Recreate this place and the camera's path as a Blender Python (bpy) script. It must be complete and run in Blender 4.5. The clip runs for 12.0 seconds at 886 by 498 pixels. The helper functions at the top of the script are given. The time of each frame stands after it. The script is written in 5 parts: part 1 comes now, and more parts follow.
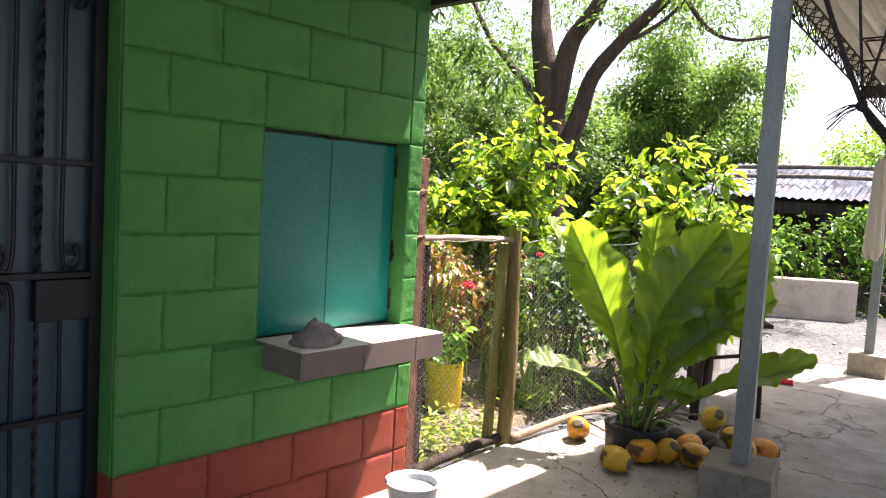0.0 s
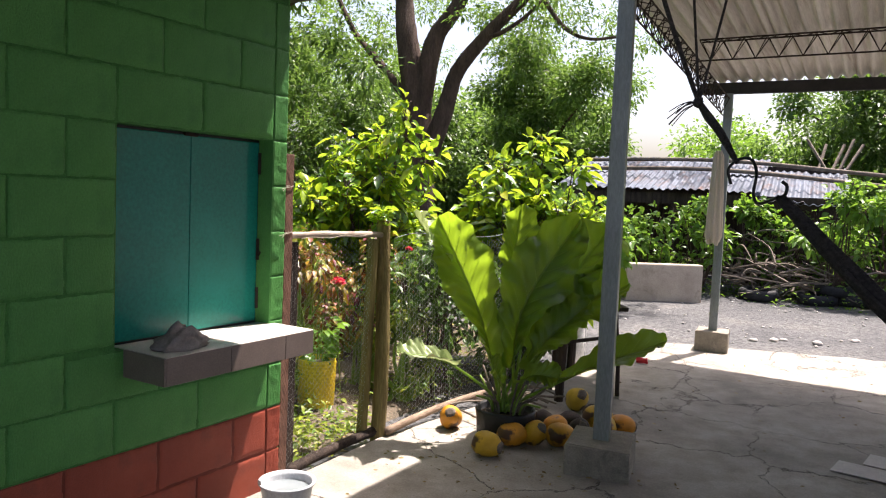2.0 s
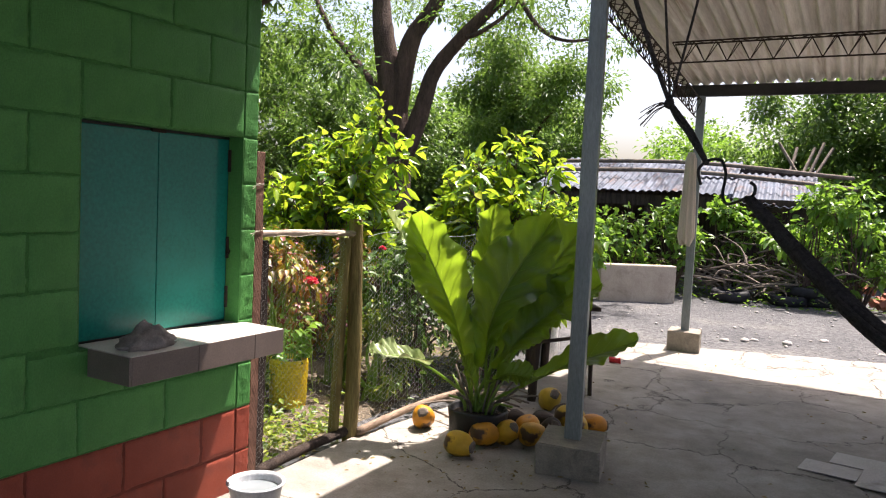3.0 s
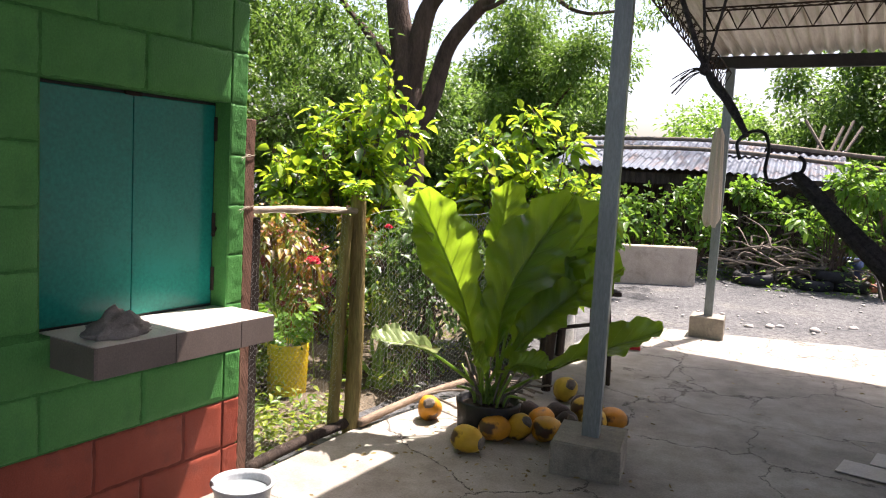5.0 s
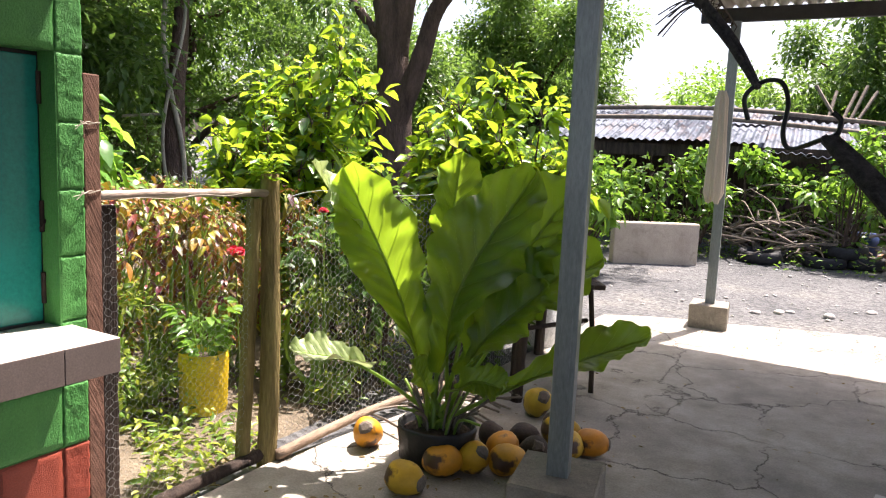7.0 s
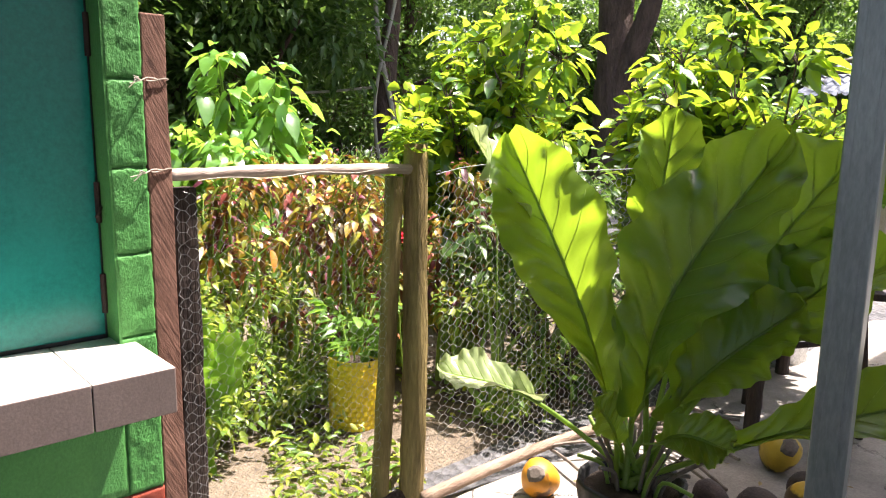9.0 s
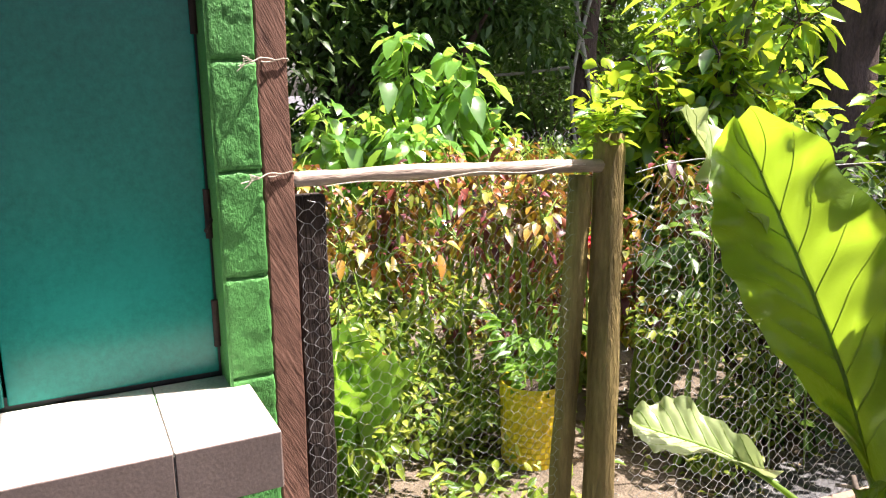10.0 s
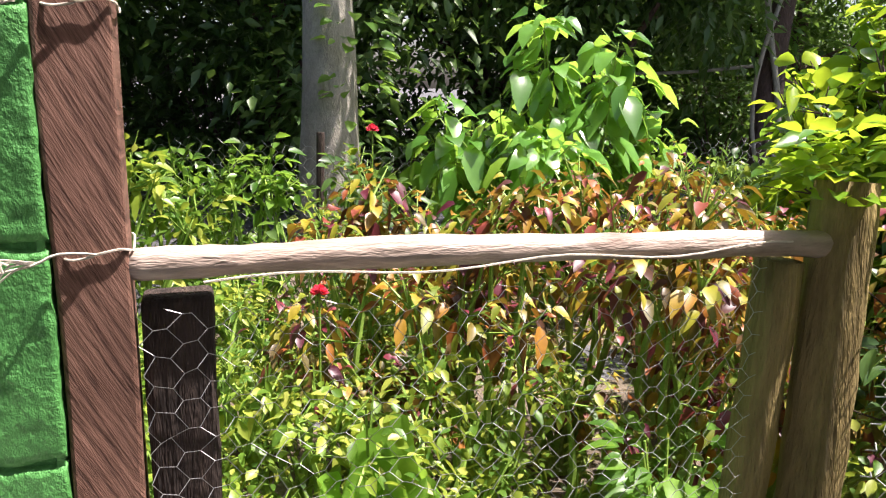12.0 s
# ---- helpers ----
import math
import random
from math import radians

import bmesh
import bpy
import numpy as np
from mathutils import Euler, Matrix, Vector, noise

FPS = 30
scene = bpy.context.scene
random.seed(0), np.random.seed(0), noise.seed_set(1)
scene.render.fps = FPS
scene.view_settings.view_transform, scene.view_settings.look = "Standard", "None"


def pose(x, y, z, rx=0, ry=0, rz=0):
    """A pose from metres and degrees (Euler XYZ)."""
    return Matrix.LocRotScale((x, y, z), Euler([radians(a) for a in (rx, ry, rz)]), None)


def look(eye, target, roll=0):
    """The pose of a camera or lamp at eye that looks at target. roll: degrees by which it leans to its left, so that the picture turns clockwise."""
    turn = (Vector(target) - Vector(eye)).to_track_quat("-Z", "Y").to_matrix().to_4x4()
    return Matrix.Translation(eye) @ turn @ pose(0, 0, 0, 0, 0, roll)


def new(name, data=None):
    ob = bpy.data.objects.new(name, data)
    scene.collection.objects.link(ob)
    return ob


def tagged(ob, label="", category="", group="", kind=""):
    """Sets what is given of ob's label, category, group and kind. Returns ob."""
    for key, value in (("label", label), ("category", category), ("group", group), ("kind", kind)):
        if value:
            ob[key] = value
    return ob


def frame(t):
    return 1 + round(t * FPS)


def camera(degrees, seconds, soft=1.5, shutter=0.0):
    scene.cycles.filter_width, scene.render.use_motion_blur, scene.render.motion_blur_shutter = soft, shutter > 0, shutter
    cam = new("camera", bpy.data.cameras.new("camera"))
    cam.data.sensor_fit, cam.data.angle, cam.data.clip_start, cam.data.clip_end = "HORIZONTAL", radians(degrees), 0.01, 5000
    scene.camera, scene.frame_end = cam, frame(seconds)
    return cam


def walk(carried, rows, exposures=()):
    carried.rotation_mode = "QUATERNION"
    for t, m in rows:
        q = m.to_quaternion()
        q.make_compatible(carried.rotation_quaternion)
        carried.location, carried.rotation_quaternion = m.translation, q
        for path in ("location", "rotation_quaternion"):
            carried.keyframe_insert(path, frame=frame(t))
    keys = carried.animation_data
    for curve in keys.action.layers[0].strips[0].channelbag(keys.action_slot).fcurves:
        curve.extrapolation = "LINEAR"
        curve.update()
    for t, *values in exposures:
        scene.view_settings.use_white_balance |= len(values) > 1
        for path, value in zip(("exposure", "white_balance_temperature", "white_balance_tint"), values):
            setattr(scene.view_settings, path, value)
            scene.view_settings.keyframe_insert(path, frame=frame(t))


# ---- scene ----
cam = camera(61.3, 12.0, soft=1.15)
METRES, EYE, TILT, LEAN, TURN = 3.74, 1.44, 0.0, 0.0, 35.7
ROWS = [
    (0.0, 0.0, 0.0, 0.0, 0.26, -4.32, -3.41),
    (0.5, -0.0007, -0.0014, 0.0002, -5.25, -4.5, -2.6),
    (1.0, -0.0012, -0.0035, 0.0001, -7.67, -4.37, -2.93),
    (1.5, 0.0013, -0.0047, 0.0001, -7.86, -4.36, -2.4),
    (2.0, 0.0034, -0.0073, 0.0006, -9.66, -4.21, -2.46),
    (2.5, 0.0065, -0.0062, 0.0002, -11.57, -4.08, -3.02),
    (4.5, 0.0419, 0.022, -0.0056, -10.22, -4.36, -1.69),
    (5.0, 0.0362, 0.0802, -0.0055, -10.21, -5.82, -3.28),
    (5.5, 0.0633, 0.1304, -0.007, -12.67, -7.15, -2.69),
    (6.0, 0.1188, 0.1613, -0.0069, -11.72, -7.16, -2.07),
    (6.5, 0.1443, 0.2156, -0.0118, -10.87, -7.79, -2.17),
    (7.0, 0.1561, 0.2777, -0.0053, -9.96, -7.77, -2.59),
    (7.5, 0.1932, 0.3317, -0.0095, -5.59, -8.71, -2.63),
    (9.5, 0.2118, 0.5638, -0.0163, 13.63, -10.99, -0.0),
    (10.0, 0.2013, 0.6343, -0.0163, 21.96, -11.77, 0.62),
    (10.5, 0.1684, 0.6973, -0.0202, 26.71, -12.57, -0.57),
    (11.0, 0.1445, 0.7585, -0.0172, 27.99, -13.45, -0.54),
    (11.5, 0.1462, 0.8255, -0.022, 30.91, -13.8, -2.09),
    (12.0, 0.1414, 0.8717, -0.016, 34.41, -12.18, -1.23),
]
EXPOSURES = [(0.0, 2.20, 6600, 22), (0.8, 2.01, 6600, 22), (1.6, 1.63, 6600, 20), (2.5, 1.46, 6600, 20), (4.5, 1.76, 6600, 20), (5.5, 1.60, 6600, 20), (6.5, 1.73, 6600, 20), (7.5, 2.00, 6600, 20), (9.5, 2.10, 6500, 22), (10.5, 1.86, 6500, 23), (12.0, 1.59, 6400, 23)]
walk(cam, [(t, pose(0, 0, EYE, TILT, LEAN, TURN) @ pose(METRES * x, METRES * y, METRES * z, 90 + pitch, roll, yaw)) for t, x, y, z, yaw, pitch, roll in ROWS], EXPOSURES)

# ---- world, sun ----
SUN_DIR = Vector((0.138, 0.39, 1.0)).normalized()      # towards the sun
world = bpy.data.worlds.new("world")
scene.world = world
world.use_nodes = True
wn = world.node_tree
sky = wn.nodes.new("ShaderNodeTexSky")
sky.sky_type = 'NISHITA'
sky.sun_disc = False
sky.sun_elevation = math.asin(SUN_DIR.z)
sky.sun_rotation = math.atan2(SUN_DIR.x, SUN_DIR.y)
sky.air_density, sky.dust_density, sky.ozone_density = 1.0, 4.5, 1.0
wn.links.new(sky.outputs[0], wn.nodes["Background"].inputs[0])
wn.nodes["Background"].inputs[1].default_value = 0.105
sun_data = bpy.data.lights.new("sun", 'SUN')
sun_data.energy, sun_data.angle, sun_data.color = 5.0, radians(0.6), (1.0, 0.95, 0.86)
sun = new("sun", sun_data)
sun.matrix_world = look(tuple(SUN_DIR * 30), (0, 0, 0))

# ---- materials ----
def material(name, rough=0.8, metal=0.0, spec=0.4):
    m = bpy.data.materials.new(name)
    m.use_nodes = True
    b = m.node_tree.nodes["Principled BSDF"]
    b.inputs["Roughness"].default_value = rough
    b.inputs["Metallic"].default_value = metal
    b.inputs["Specular IOR Level"].default_value = spec
    return m, m.node_tree, b


def node(nt, kind, **sockets):
    n = nt.nodes.new(kind)
    for k, v in sockets.items():
        n.inputs[k.replace("_", " ")].default_value = v
    return n


def coords(nt, scale=(1, 1, 1)):
    tc = nt.nodes.new("ShaderNodeTexCoord")
    mp = nt.nodes.new("ShaderNodeMapping")
    mp.inputs["Scale"].default_value = scale
    nt.links.new(tc.outputs["Object"], mp.inputs["Vector"])
    return mp.outputs["Vector"]


def ramp(nt, source, stops):
    r = nt.nodes.new("ShaderNodeValToRGB")
    while len(r.color_ramp.elements) < len(stops):
        r.color_ramp.elements.new(0.5)
    for e, (p, c) in zip(r.color_ramp.elements, stops):
        e.position, e.color = p, (*c, 1)
    nt.links.new(source, r.inputs["Fac"])
    return r.outputs["Color"]


def mix(nt, fac, a, b, blend='MIX'):
    m = nt.nodes.new("ShaderNodeMix")
    m.data_type, m.blend_type = 'RGBA', blend
    for value, socket in ((fac, m.inputs[0]), (a, m.inputs[6]), (b, m.inputs[7])):
        if hasattr(value, "is_linked"):
            nt.links.new(value, socket)
        elif isinstance(value, tuple):
            socket.default_value = (*value, 1)
        else:
            socket.default_value = value
    return m.outputs[2]


def noise_out(nt, vec, scale, detail=4.0, rough=0.6, distortion=0.0):
    n = node(nt, "ShaderNodeTexNoise", Scale=scale, Detail=detail, Roughness=rough, Distortion=distortion)
    nt.links.new(vec, n.inputs["Vector"])
    return n.outputs["Fac"]


def bump(nt, b, height, strength, distance=0.01, chain=None):
    n = nt.nodes.new("ShaderNodeBump")
    n.inputs["Strength"].default_value, n.inputs["Distance"].default_value = strength, distance
    nt.links.new(height, n.inputs["Height"])
    if chain is not None:
        nt.links.new(chain, n.inputs["Normal"])
    nt.links.new(n.outputs["Normal"], b.inputs["Normal"])
    return n.outputs["Normal"]


def mottled(name, dark, light, scale=6.0, fine=80.0, rough=0.8, metal=0.0, relief=0.3, stain=None, stretch=(1, 1, 1), spec=0.3, distance=0.006, stain_at=(0.55, 0.75)):
    """A surface with broad patches, fine grain, optional stains, and relief of both."""
    m, nt, b = material(name, rough, metal, spec)
    v = coords(nt, stretch)
    big = noise_out(nt, v, scale, 5, 0.65)
    small = noise_out(nt, v, fine, 3, 0.7)
    col = ramp(nt, big, [(0.3, dark), (0.7, light)])
    grain = ramp(nt, small, [(0.3, (0.72, 0.72, 0.72)), (0.7, (1.1, 1.1, 1.1))])
    col = mix(nt, 0.8, col, grain, 'MULTIPLY')
    if stain:
        spot = ramp(nt, noise_out(nt, v, scale * 0.6 + 1.7, 6, 0.7, 0.6), [(stain_at[0], (0, 0, 0)), (stain_at[1], (1, 1, 1))])
        col = mix(nt, spot, col, stain)
    nt.links.new(col, b.inputs["Base Color"])
    first = bump(nt, b, big, relief * 0.6, distance * 2)
    bump(nt, b, small, relief, distance, first)
    return m


def leafy(name, colours, through_colour, gloss=0.35, share=0.4, spec=0.4):
    """Leaves: colour varies leaf by leaf, light shines through."""
    m, nt, b = material(name, gloss, 0.0, spec)
    geo = nt.nodes.new("ShaderNodeNewGeometry")
    n = len(colours)
    col = ramp(nt, geo.outputs["Random Per Island"], [(i / max(1, n - 1), c) for i, c in enumerate(colours)])
    v = coords(nt)
    col = mix(nt, 0.5, col, ramp(nt, noise_out(nt, v, 25.0, 2), [(0.3, (0.7, 0.72, 0.6)), (0.7, (1.15, 1.15, 1.1))]), 'MULTIPLY')
    nt.links.new(col, b.inputs["Base Color"])
    tr = nt.nodes.new("ShaderNodeBsdfTranslucent")
    tcol = mix(nt, 0.6, col, through_colour)
    nt.links.new(tcol, tr.inputs["Color"])
    ms = nt.nodes.new("ShaderNodeMixShader")
    ms.inputs[0].default_value = share
    nt.links.new(b.outputs[0], ms.inputs[1])
    nt.links.new(tr.outputs[0], ms.inputs[2])
    nt.links.new(ms.outputs[0], nt.nodes["Material Output"].inputs["Surface"])
    return m


M = {}
M["green"] = mottled("green_wall_paint", (0.064, 0.245, 0.058), (0.105, 0.345, 0.086), 2.6, 150.0, 0.5, 0, 1.0, stain=(0.050, 0.19, 0.056), distance=0.004, stretch=(1, 1, 0.7))
M["green_joint"] = mottled("green_joint_paint", (0.040, 0.165, 0.038), (0.072, 0.26, 0.062), 9.0, 120.0, 0.7, 0, 0.8)
M["red_joint"] = mottled("red_joint_paint", (0.15, 0.03, 0.02), (0.24, 0.05, 0.03), 9.0, 120.0, 0.7, 0, 0.8)
M["red"] = mottled("red_wall_paint", (0.27, 0.05, 0.03), (0.40, 0.085, 0.048), 3.0, 190.0, 0.55, 0, 0.7, stain=(0.20, 0.055, 0.04), distance=0.004)
M["teal"] = mottled("teal_steel_paint", (0.006, 0.19, 0.155), (0.008, 0.235, 0.19), 1.6, 60.0, 0.22, 0, 0.02, stain=(0.010, 0.245, 0.205), spec=0.30)
# one ledge tile in two colours: shade painted into front and ends, sun into top
M["tile"] = mottled("shaded_front_tile", (0.19, 0.145, 0.125), (0.25, 0.195, 0.17), 5.0, 160.0, 0.35, 0, 0.08, spec=0.5)
M["tile_top"] = mottled("sunlit_top_tile", (0.58, 0.55, 0.50), (0.66, 0.63, 0.58), 5.0, 160.0, 0.35, 0, 0.08, spec=0.5)
M["grout"] = mottled("pale_grout", (0.6, 0.58, 0.54), (0.75, 0.73, 0.7), 30, 200, 0.9)
M["iron"] = mottled("black_iron", (0.006, 0.006, 0.008), (0.015, 0.015, 0.018), 8.0, 120.0, 0.45, 0.2, 0.15, spec=0.5)
M["doorpanel"] = mottled("blue_grey_door_panel", (0.028, 0.062, 0.085), (0.045, 0.09, 0.115), 2.0, 60.0, 0.35, 0, 0.05, spec=0.5)
M["galv"] = mottled("galvanised_steel", (0.23, 0.26, 0.26), (0.34, 0.375, 0.37), 5.0, 90.0, 0.42, 0.75, 0.08, spec=0.5, stretch=(1, 1, 0.25))
M["blackrust"] = mottled("dark_steel_rod", (0.018, 0.013, 0.011), (0.05, 0.03, 0.022), 30.0, 150.0, 0.7, 0.2, 0.2)
# rust streaks along the ribs, also painted in for shade between the corrugations
M["zinc"] = mottled("roof_zinc_underside", (0.40, 0.37, 0.33), (0.74, 0.71, 0.66), 2.2, 60.0, 0.5, 0.2, 0.06, stain=(0.24, 0.17, 0.12), stretch=(4.5, 0.12, 1), spec=0.4, stain_at=(0.54, 0.70))
M["oldzinc"] = mottled("weathered_roof_zinc", (0.050, 0.062, 0.085), (0.12, 0.145, 0.19), 1.4, 40.0, 0.6, 0.1, 0.1, stain=(0.085, 0.050, 0.04), stretch=(1.6, 0.5, 1), stain_at=(0.52, 0.68))
M["beam"] = mottled("dark_roof_beam", (0.03, 0.028, 0.032), (0.06, 0.055, 0.06), 7.0, 90.0, 0.6, 0.2, 0.1)
M["concrete"] = mottled("concrete_block", (0.20, 0.175, 0.142), (0.33, 0.29, 0.235), 9.0, 110.0, 0.9, 0, 0.7, stain=(0.11, 0.10, 0.085))
M["palewall"] = mottled("pale_plaster", (0.38, 0.31, 0.24), (0.52, 0.44, 0.35), 3.0, 80.0, 0.9, 0, 0.4, stain=(0.22, 0.18, 0.14))
M["white"] = mottled("whitewash", (0.62, 0.62, 0.60), (0.78, 0.78, 0.76), 9.0, 90.0, 0.85, 0, 0.6, stain=(0.35, 0.33, 0.30))
M["wood_red"] = None
M["wood_dark"] = mottled("charred_dark_wood", (0.018, 0.013, 0.011), (0.08, 0.055, 0.042), 18.0, 120.0, 0.85, 0, 1.0, stretch=(1, 1, 0.12), distance=0.012)
M["wood_pole"] = mottled("mossy_pole_wood", (0.11, 0.078, 0.026), (0.38, 0.29, 0.11), 13.0, 110.0, 0.85, 0, 1.0, stretch=(1, 1, 0.14), stain=(0.06, 0.045, 0.016), distance=0.012)
M["wood_rail"] = mottled("grey_bare_wood", (0.26, 0.19, 0.145), (0.52, 0.44, 0.37), 10.0, 110.0, 0.7, 0, 0.7, stretch=(1, 0.2, 1), stain=(0.10, 0.05, 0.03), distance=0.006, stain_at=(0.58, 0.74))
M["wood_log"] = mottled("weathered_log", (0.16, 0.105, 0.07), (0.36, 0.27, 0.195), 9.0, 110.0, 0.8, 0, 0.9, stretch=(1, 0.2, 1), stain=(0.08, 0.045, 0.028), distance=0.008)
M["wire"] = mottled("zinc_wire", (0.34, 0.34, 0.33), (0.5, 0.5, 0.49), 40.0, 100.0, 0.4, 0.2, 0.0, spec=0.6)
M["string"] = mottled("pale_string", (0.45, 0.40, 0.32), (0.6, 0.55, 0.46), 60.0, 200.0, 0.95)
M["yellow"] = mottled("yellow_plastic_weave", (0.72, 0.50, 0.01), (0.85, 0.62, 0.02), 8.0, 90.0, 0.4, 0, 0.1, stain=(0.5, 0.34, 0.02), spec=0.5)
M["soil"] = mottled("dark_soil", (0.03, 0.021, 0.014), (0.075, 0.052, 0.035), 14.0, 120.0, 0.95, 0, 1.0, distance=0.02)
M["blackplastic"] = mottled("black_plastic", (0.008, 0.008, 0.009), (0.022, 0.021, 0.02), 8.0, 60.0, 0.4, 0, 0.3)
M["rope_black"] = mottled("black_rope", (0.03, 0.027, 0.029), (0.11, 0.098, 0.10), 60.0, 300.0, 0.9, 0, 1.0)
M["cloth"] = mottled("cream_striped_cloth", (0.50, 0.44, 0.36), (0.62, 0.56, 0.47), 4.0, 200.0, 0.95, 0, 0.3, stretch=(14, 14, 0.3))
M["bowl"] = mottled("grey_white_plastic", (0.50, 0.52, 0.54), (0.60, 0.62, 0.64), 6.0, 80.0, 0.35, 0, 0.05)
M["bark"] = mottled("brown_bark", (0.055, 0.038, 0.03), (0.15, 0.10, 0.08), 5.0, 40.0, 0.95, 0, 1.0, stretch=(1, 1, 0.25), distance=0.04)
M["palebark"] = mottled("pale_grey_bark", (0.20, 0.19, 0.15), (0.36, 0.34, 0.28), 4.0, 50.0, 0.9, 0, 0.7, stretch=(1, 1, 0.5), stain=(0.13, 0.14, 0.08), distance=0.02)
M["twig"] = mottled("dry_branches", (0.09, 0.07, 0.055), (0.22, 0.185, 0.15), 12.0, 90.0, 0.9)
M["rubber"] = mottled("old_rubber", (0.012, 0.012, 0.014), (0.035, 0.035, 0.038), 12.0, 80.0, 0.7)
M["brick"] = mottled("brick_rubble", (0.22, 0.08, 0.055), (0.36, 0.15, 0.10), 10.0, 80.0, 0.95, 0, 0.8)
M["bluepl"] = mottled("blue_plastic", (0.02, 0.035, 0.10), (0.03, 0.05, 0.14), 6.0, 60.0, 0.4)
M["card"] = mottled("grey_cardboard", (0.42, 0.39, 0.35), (0.55, 0.52, 0.48), 4.0, 120.0, 0.9, 0, 0.3, stain=(0.28, 0.25, 0.22))
M["rag"] = mottled("brown_grey_rag", (0.19, 0.165, 0.15), (0.36, 0.32, 0.30), 20.0, 200.0, 0.95, 0, 0.6)
M["petal_red"] = leafy("red_petals", [(0.55, 0.02, 0.05), (0.75, 0.05, 0.10)], (0.9, 0.1, 0.15), 0.6)
M["stalk"] = mottled("pale_green_stalk", (0.12, 0.22, 0.03), (0.24, 0.36, 0.06), 10.0, 80.0, 0.5)
M["stone"] = mottled("pale_stone", (0.30, 0.28, 0.26), (0.46, 0.44, 0.41), 10.0, 90.0, 0.9, 0, 0.6)
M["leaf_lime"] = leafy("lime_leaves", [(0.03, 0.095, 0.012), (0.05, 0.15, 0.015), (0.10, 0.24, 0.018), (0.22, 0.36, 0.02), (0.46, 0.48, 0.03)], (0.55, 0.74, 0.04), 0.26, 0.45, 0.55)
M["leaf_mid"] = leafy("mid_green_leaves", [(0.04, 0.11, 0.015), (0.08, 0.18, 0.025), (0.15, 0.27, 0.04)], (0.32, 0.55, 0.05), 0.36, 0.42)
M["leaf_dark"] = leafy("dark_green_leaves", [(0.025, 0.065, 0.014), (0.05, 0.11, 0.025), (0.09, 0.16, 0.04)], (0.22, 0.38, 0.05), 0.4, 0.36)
M["leaf_far"] = leafy("far_tree_leaves", [(0.03, 0.085, 0.02), (0.06, 0.14, 0.03), (0.12, 0.22, 0.045)], (0.30, 0.48, 0.07), 0.42, 0.40)
M["leaf_coleus"] = leafy("coleus_leaves", [(0.06, 0.008, 0.022), (0.14, 0.02, 0.035), (0.26, 0.075, 0.02), (0.32, 0.22, 0.02), (0.16, 0.20, 0.02), (0.07, 0.010, 0.026), (0.24, 0.23, 0.02), (0.09, 0.14, 0.015)], (0.40, 0.22, 0.02), 0.42, 0.2)
M["leaf_herb"] = leafy("garden_herb_leaves", [(0.04, 0.11, 0.015), (0.09, 0.18, 0.02), (0.19, 0.26, 0.03), (0.36, 0.38, 0.07)], (0.50, 0.60, 0.06), 0.4, 0.38)
M["leaf_broad"] = leafy("broad_glossy_leaves", [(0.06, 0.17, 0.03), (0.10, 0.25, 0.04), (0.16, 0.34, 0.07)], (0.50, 0.78, 0.08), 0.20, 0.45, 0.7)
M["leaf_dry"] = leafy("dry_leaf_litter", [(0.16, 0.11, 0.05), (0.30, 0.24, 0.12), (0.12, 0.08, 0.04)], (0.4, 0.3, 0.1), 0.8, 0.2)


def big_leaf_material():
    m, nt, b = material("giant_leaf", 0.34, 0.0, 0.6)
    v = coords(nt)
    info = nt.nodes.new("ShaderNodeObjectInfo")
    base = ramp(nt, info.outputs["Random"], [(0, (0.055, 0.120, 0.022)), (0.5, (0.080, 0.155, 0.024)), (1, (0.115, 0.195, 0.026))])
    col = mix(nt, 0.6, base, ramp(nt, noise_out(nt, v, 9, 4), [(0.3, (0.7, 0.75, 0.6)), (0.7, (1.2, 1.15, 1.0))]), 'MULTIPLY')
    spot = ramp(nt, noise_out(nt, v, 5, 5, 0.7), [(0.58, (0, 0, 0)), (0.80, (1, 1, 1))])
    col = mix(nt, spot, col, (0.11, 0.17, 0.025))
    nt.links.new(col, b.inputs["Base Color"])
    bump(nt, b, noise_out(nt, v, 22, 4), 0.5, 0.010)
    tr = nt.nodes.new("ShaderNodeBsdfTranslucent")
    nt.links.new(mix(nt, 0.8, col, (0.45, 0.68, 0.03)), tr.inputs["Color"])
    ms = nt.nodes.new("ShaderNodeMixShader")
    ms.inputs[0].default_value = 0.39
    nt.links.new(b.outputs[0], ms.inputs[1])
    nt.links.new(tr.outputs[0], ms.inputs[2])
    nt.links.new(ms.outputs[0], nt.nodes["Material Output"].inputs["Surface"])
    return m


M["leaf_lettuce"] = leafy("pale_lettuce_leaves", [(0.12, 0.26, 0.03), (0.18, 0.34, 0.04)], (0.42, 0.68, 0.06), 0.4, 0.42)
M["giant_leaf"] = big_leaf_material()
# pale copy of the giant leaf: sun glare put into the colour
M["leaf_sunlit"] = leafy("sun_glare_leaf", [(0.26, 0.34, 0.15), (0.34, 0.42, 0.20)], (0.5, 0.6, 0.2), 0.3, 0.3, 0.6)
M["vein"] = leafy("pale_leaf_vein", [(0.16, 0.26, 0.05), (0.20, 0.30, 0.06)], (0.5, 0.7, 0.08), 0.4, 0.45)


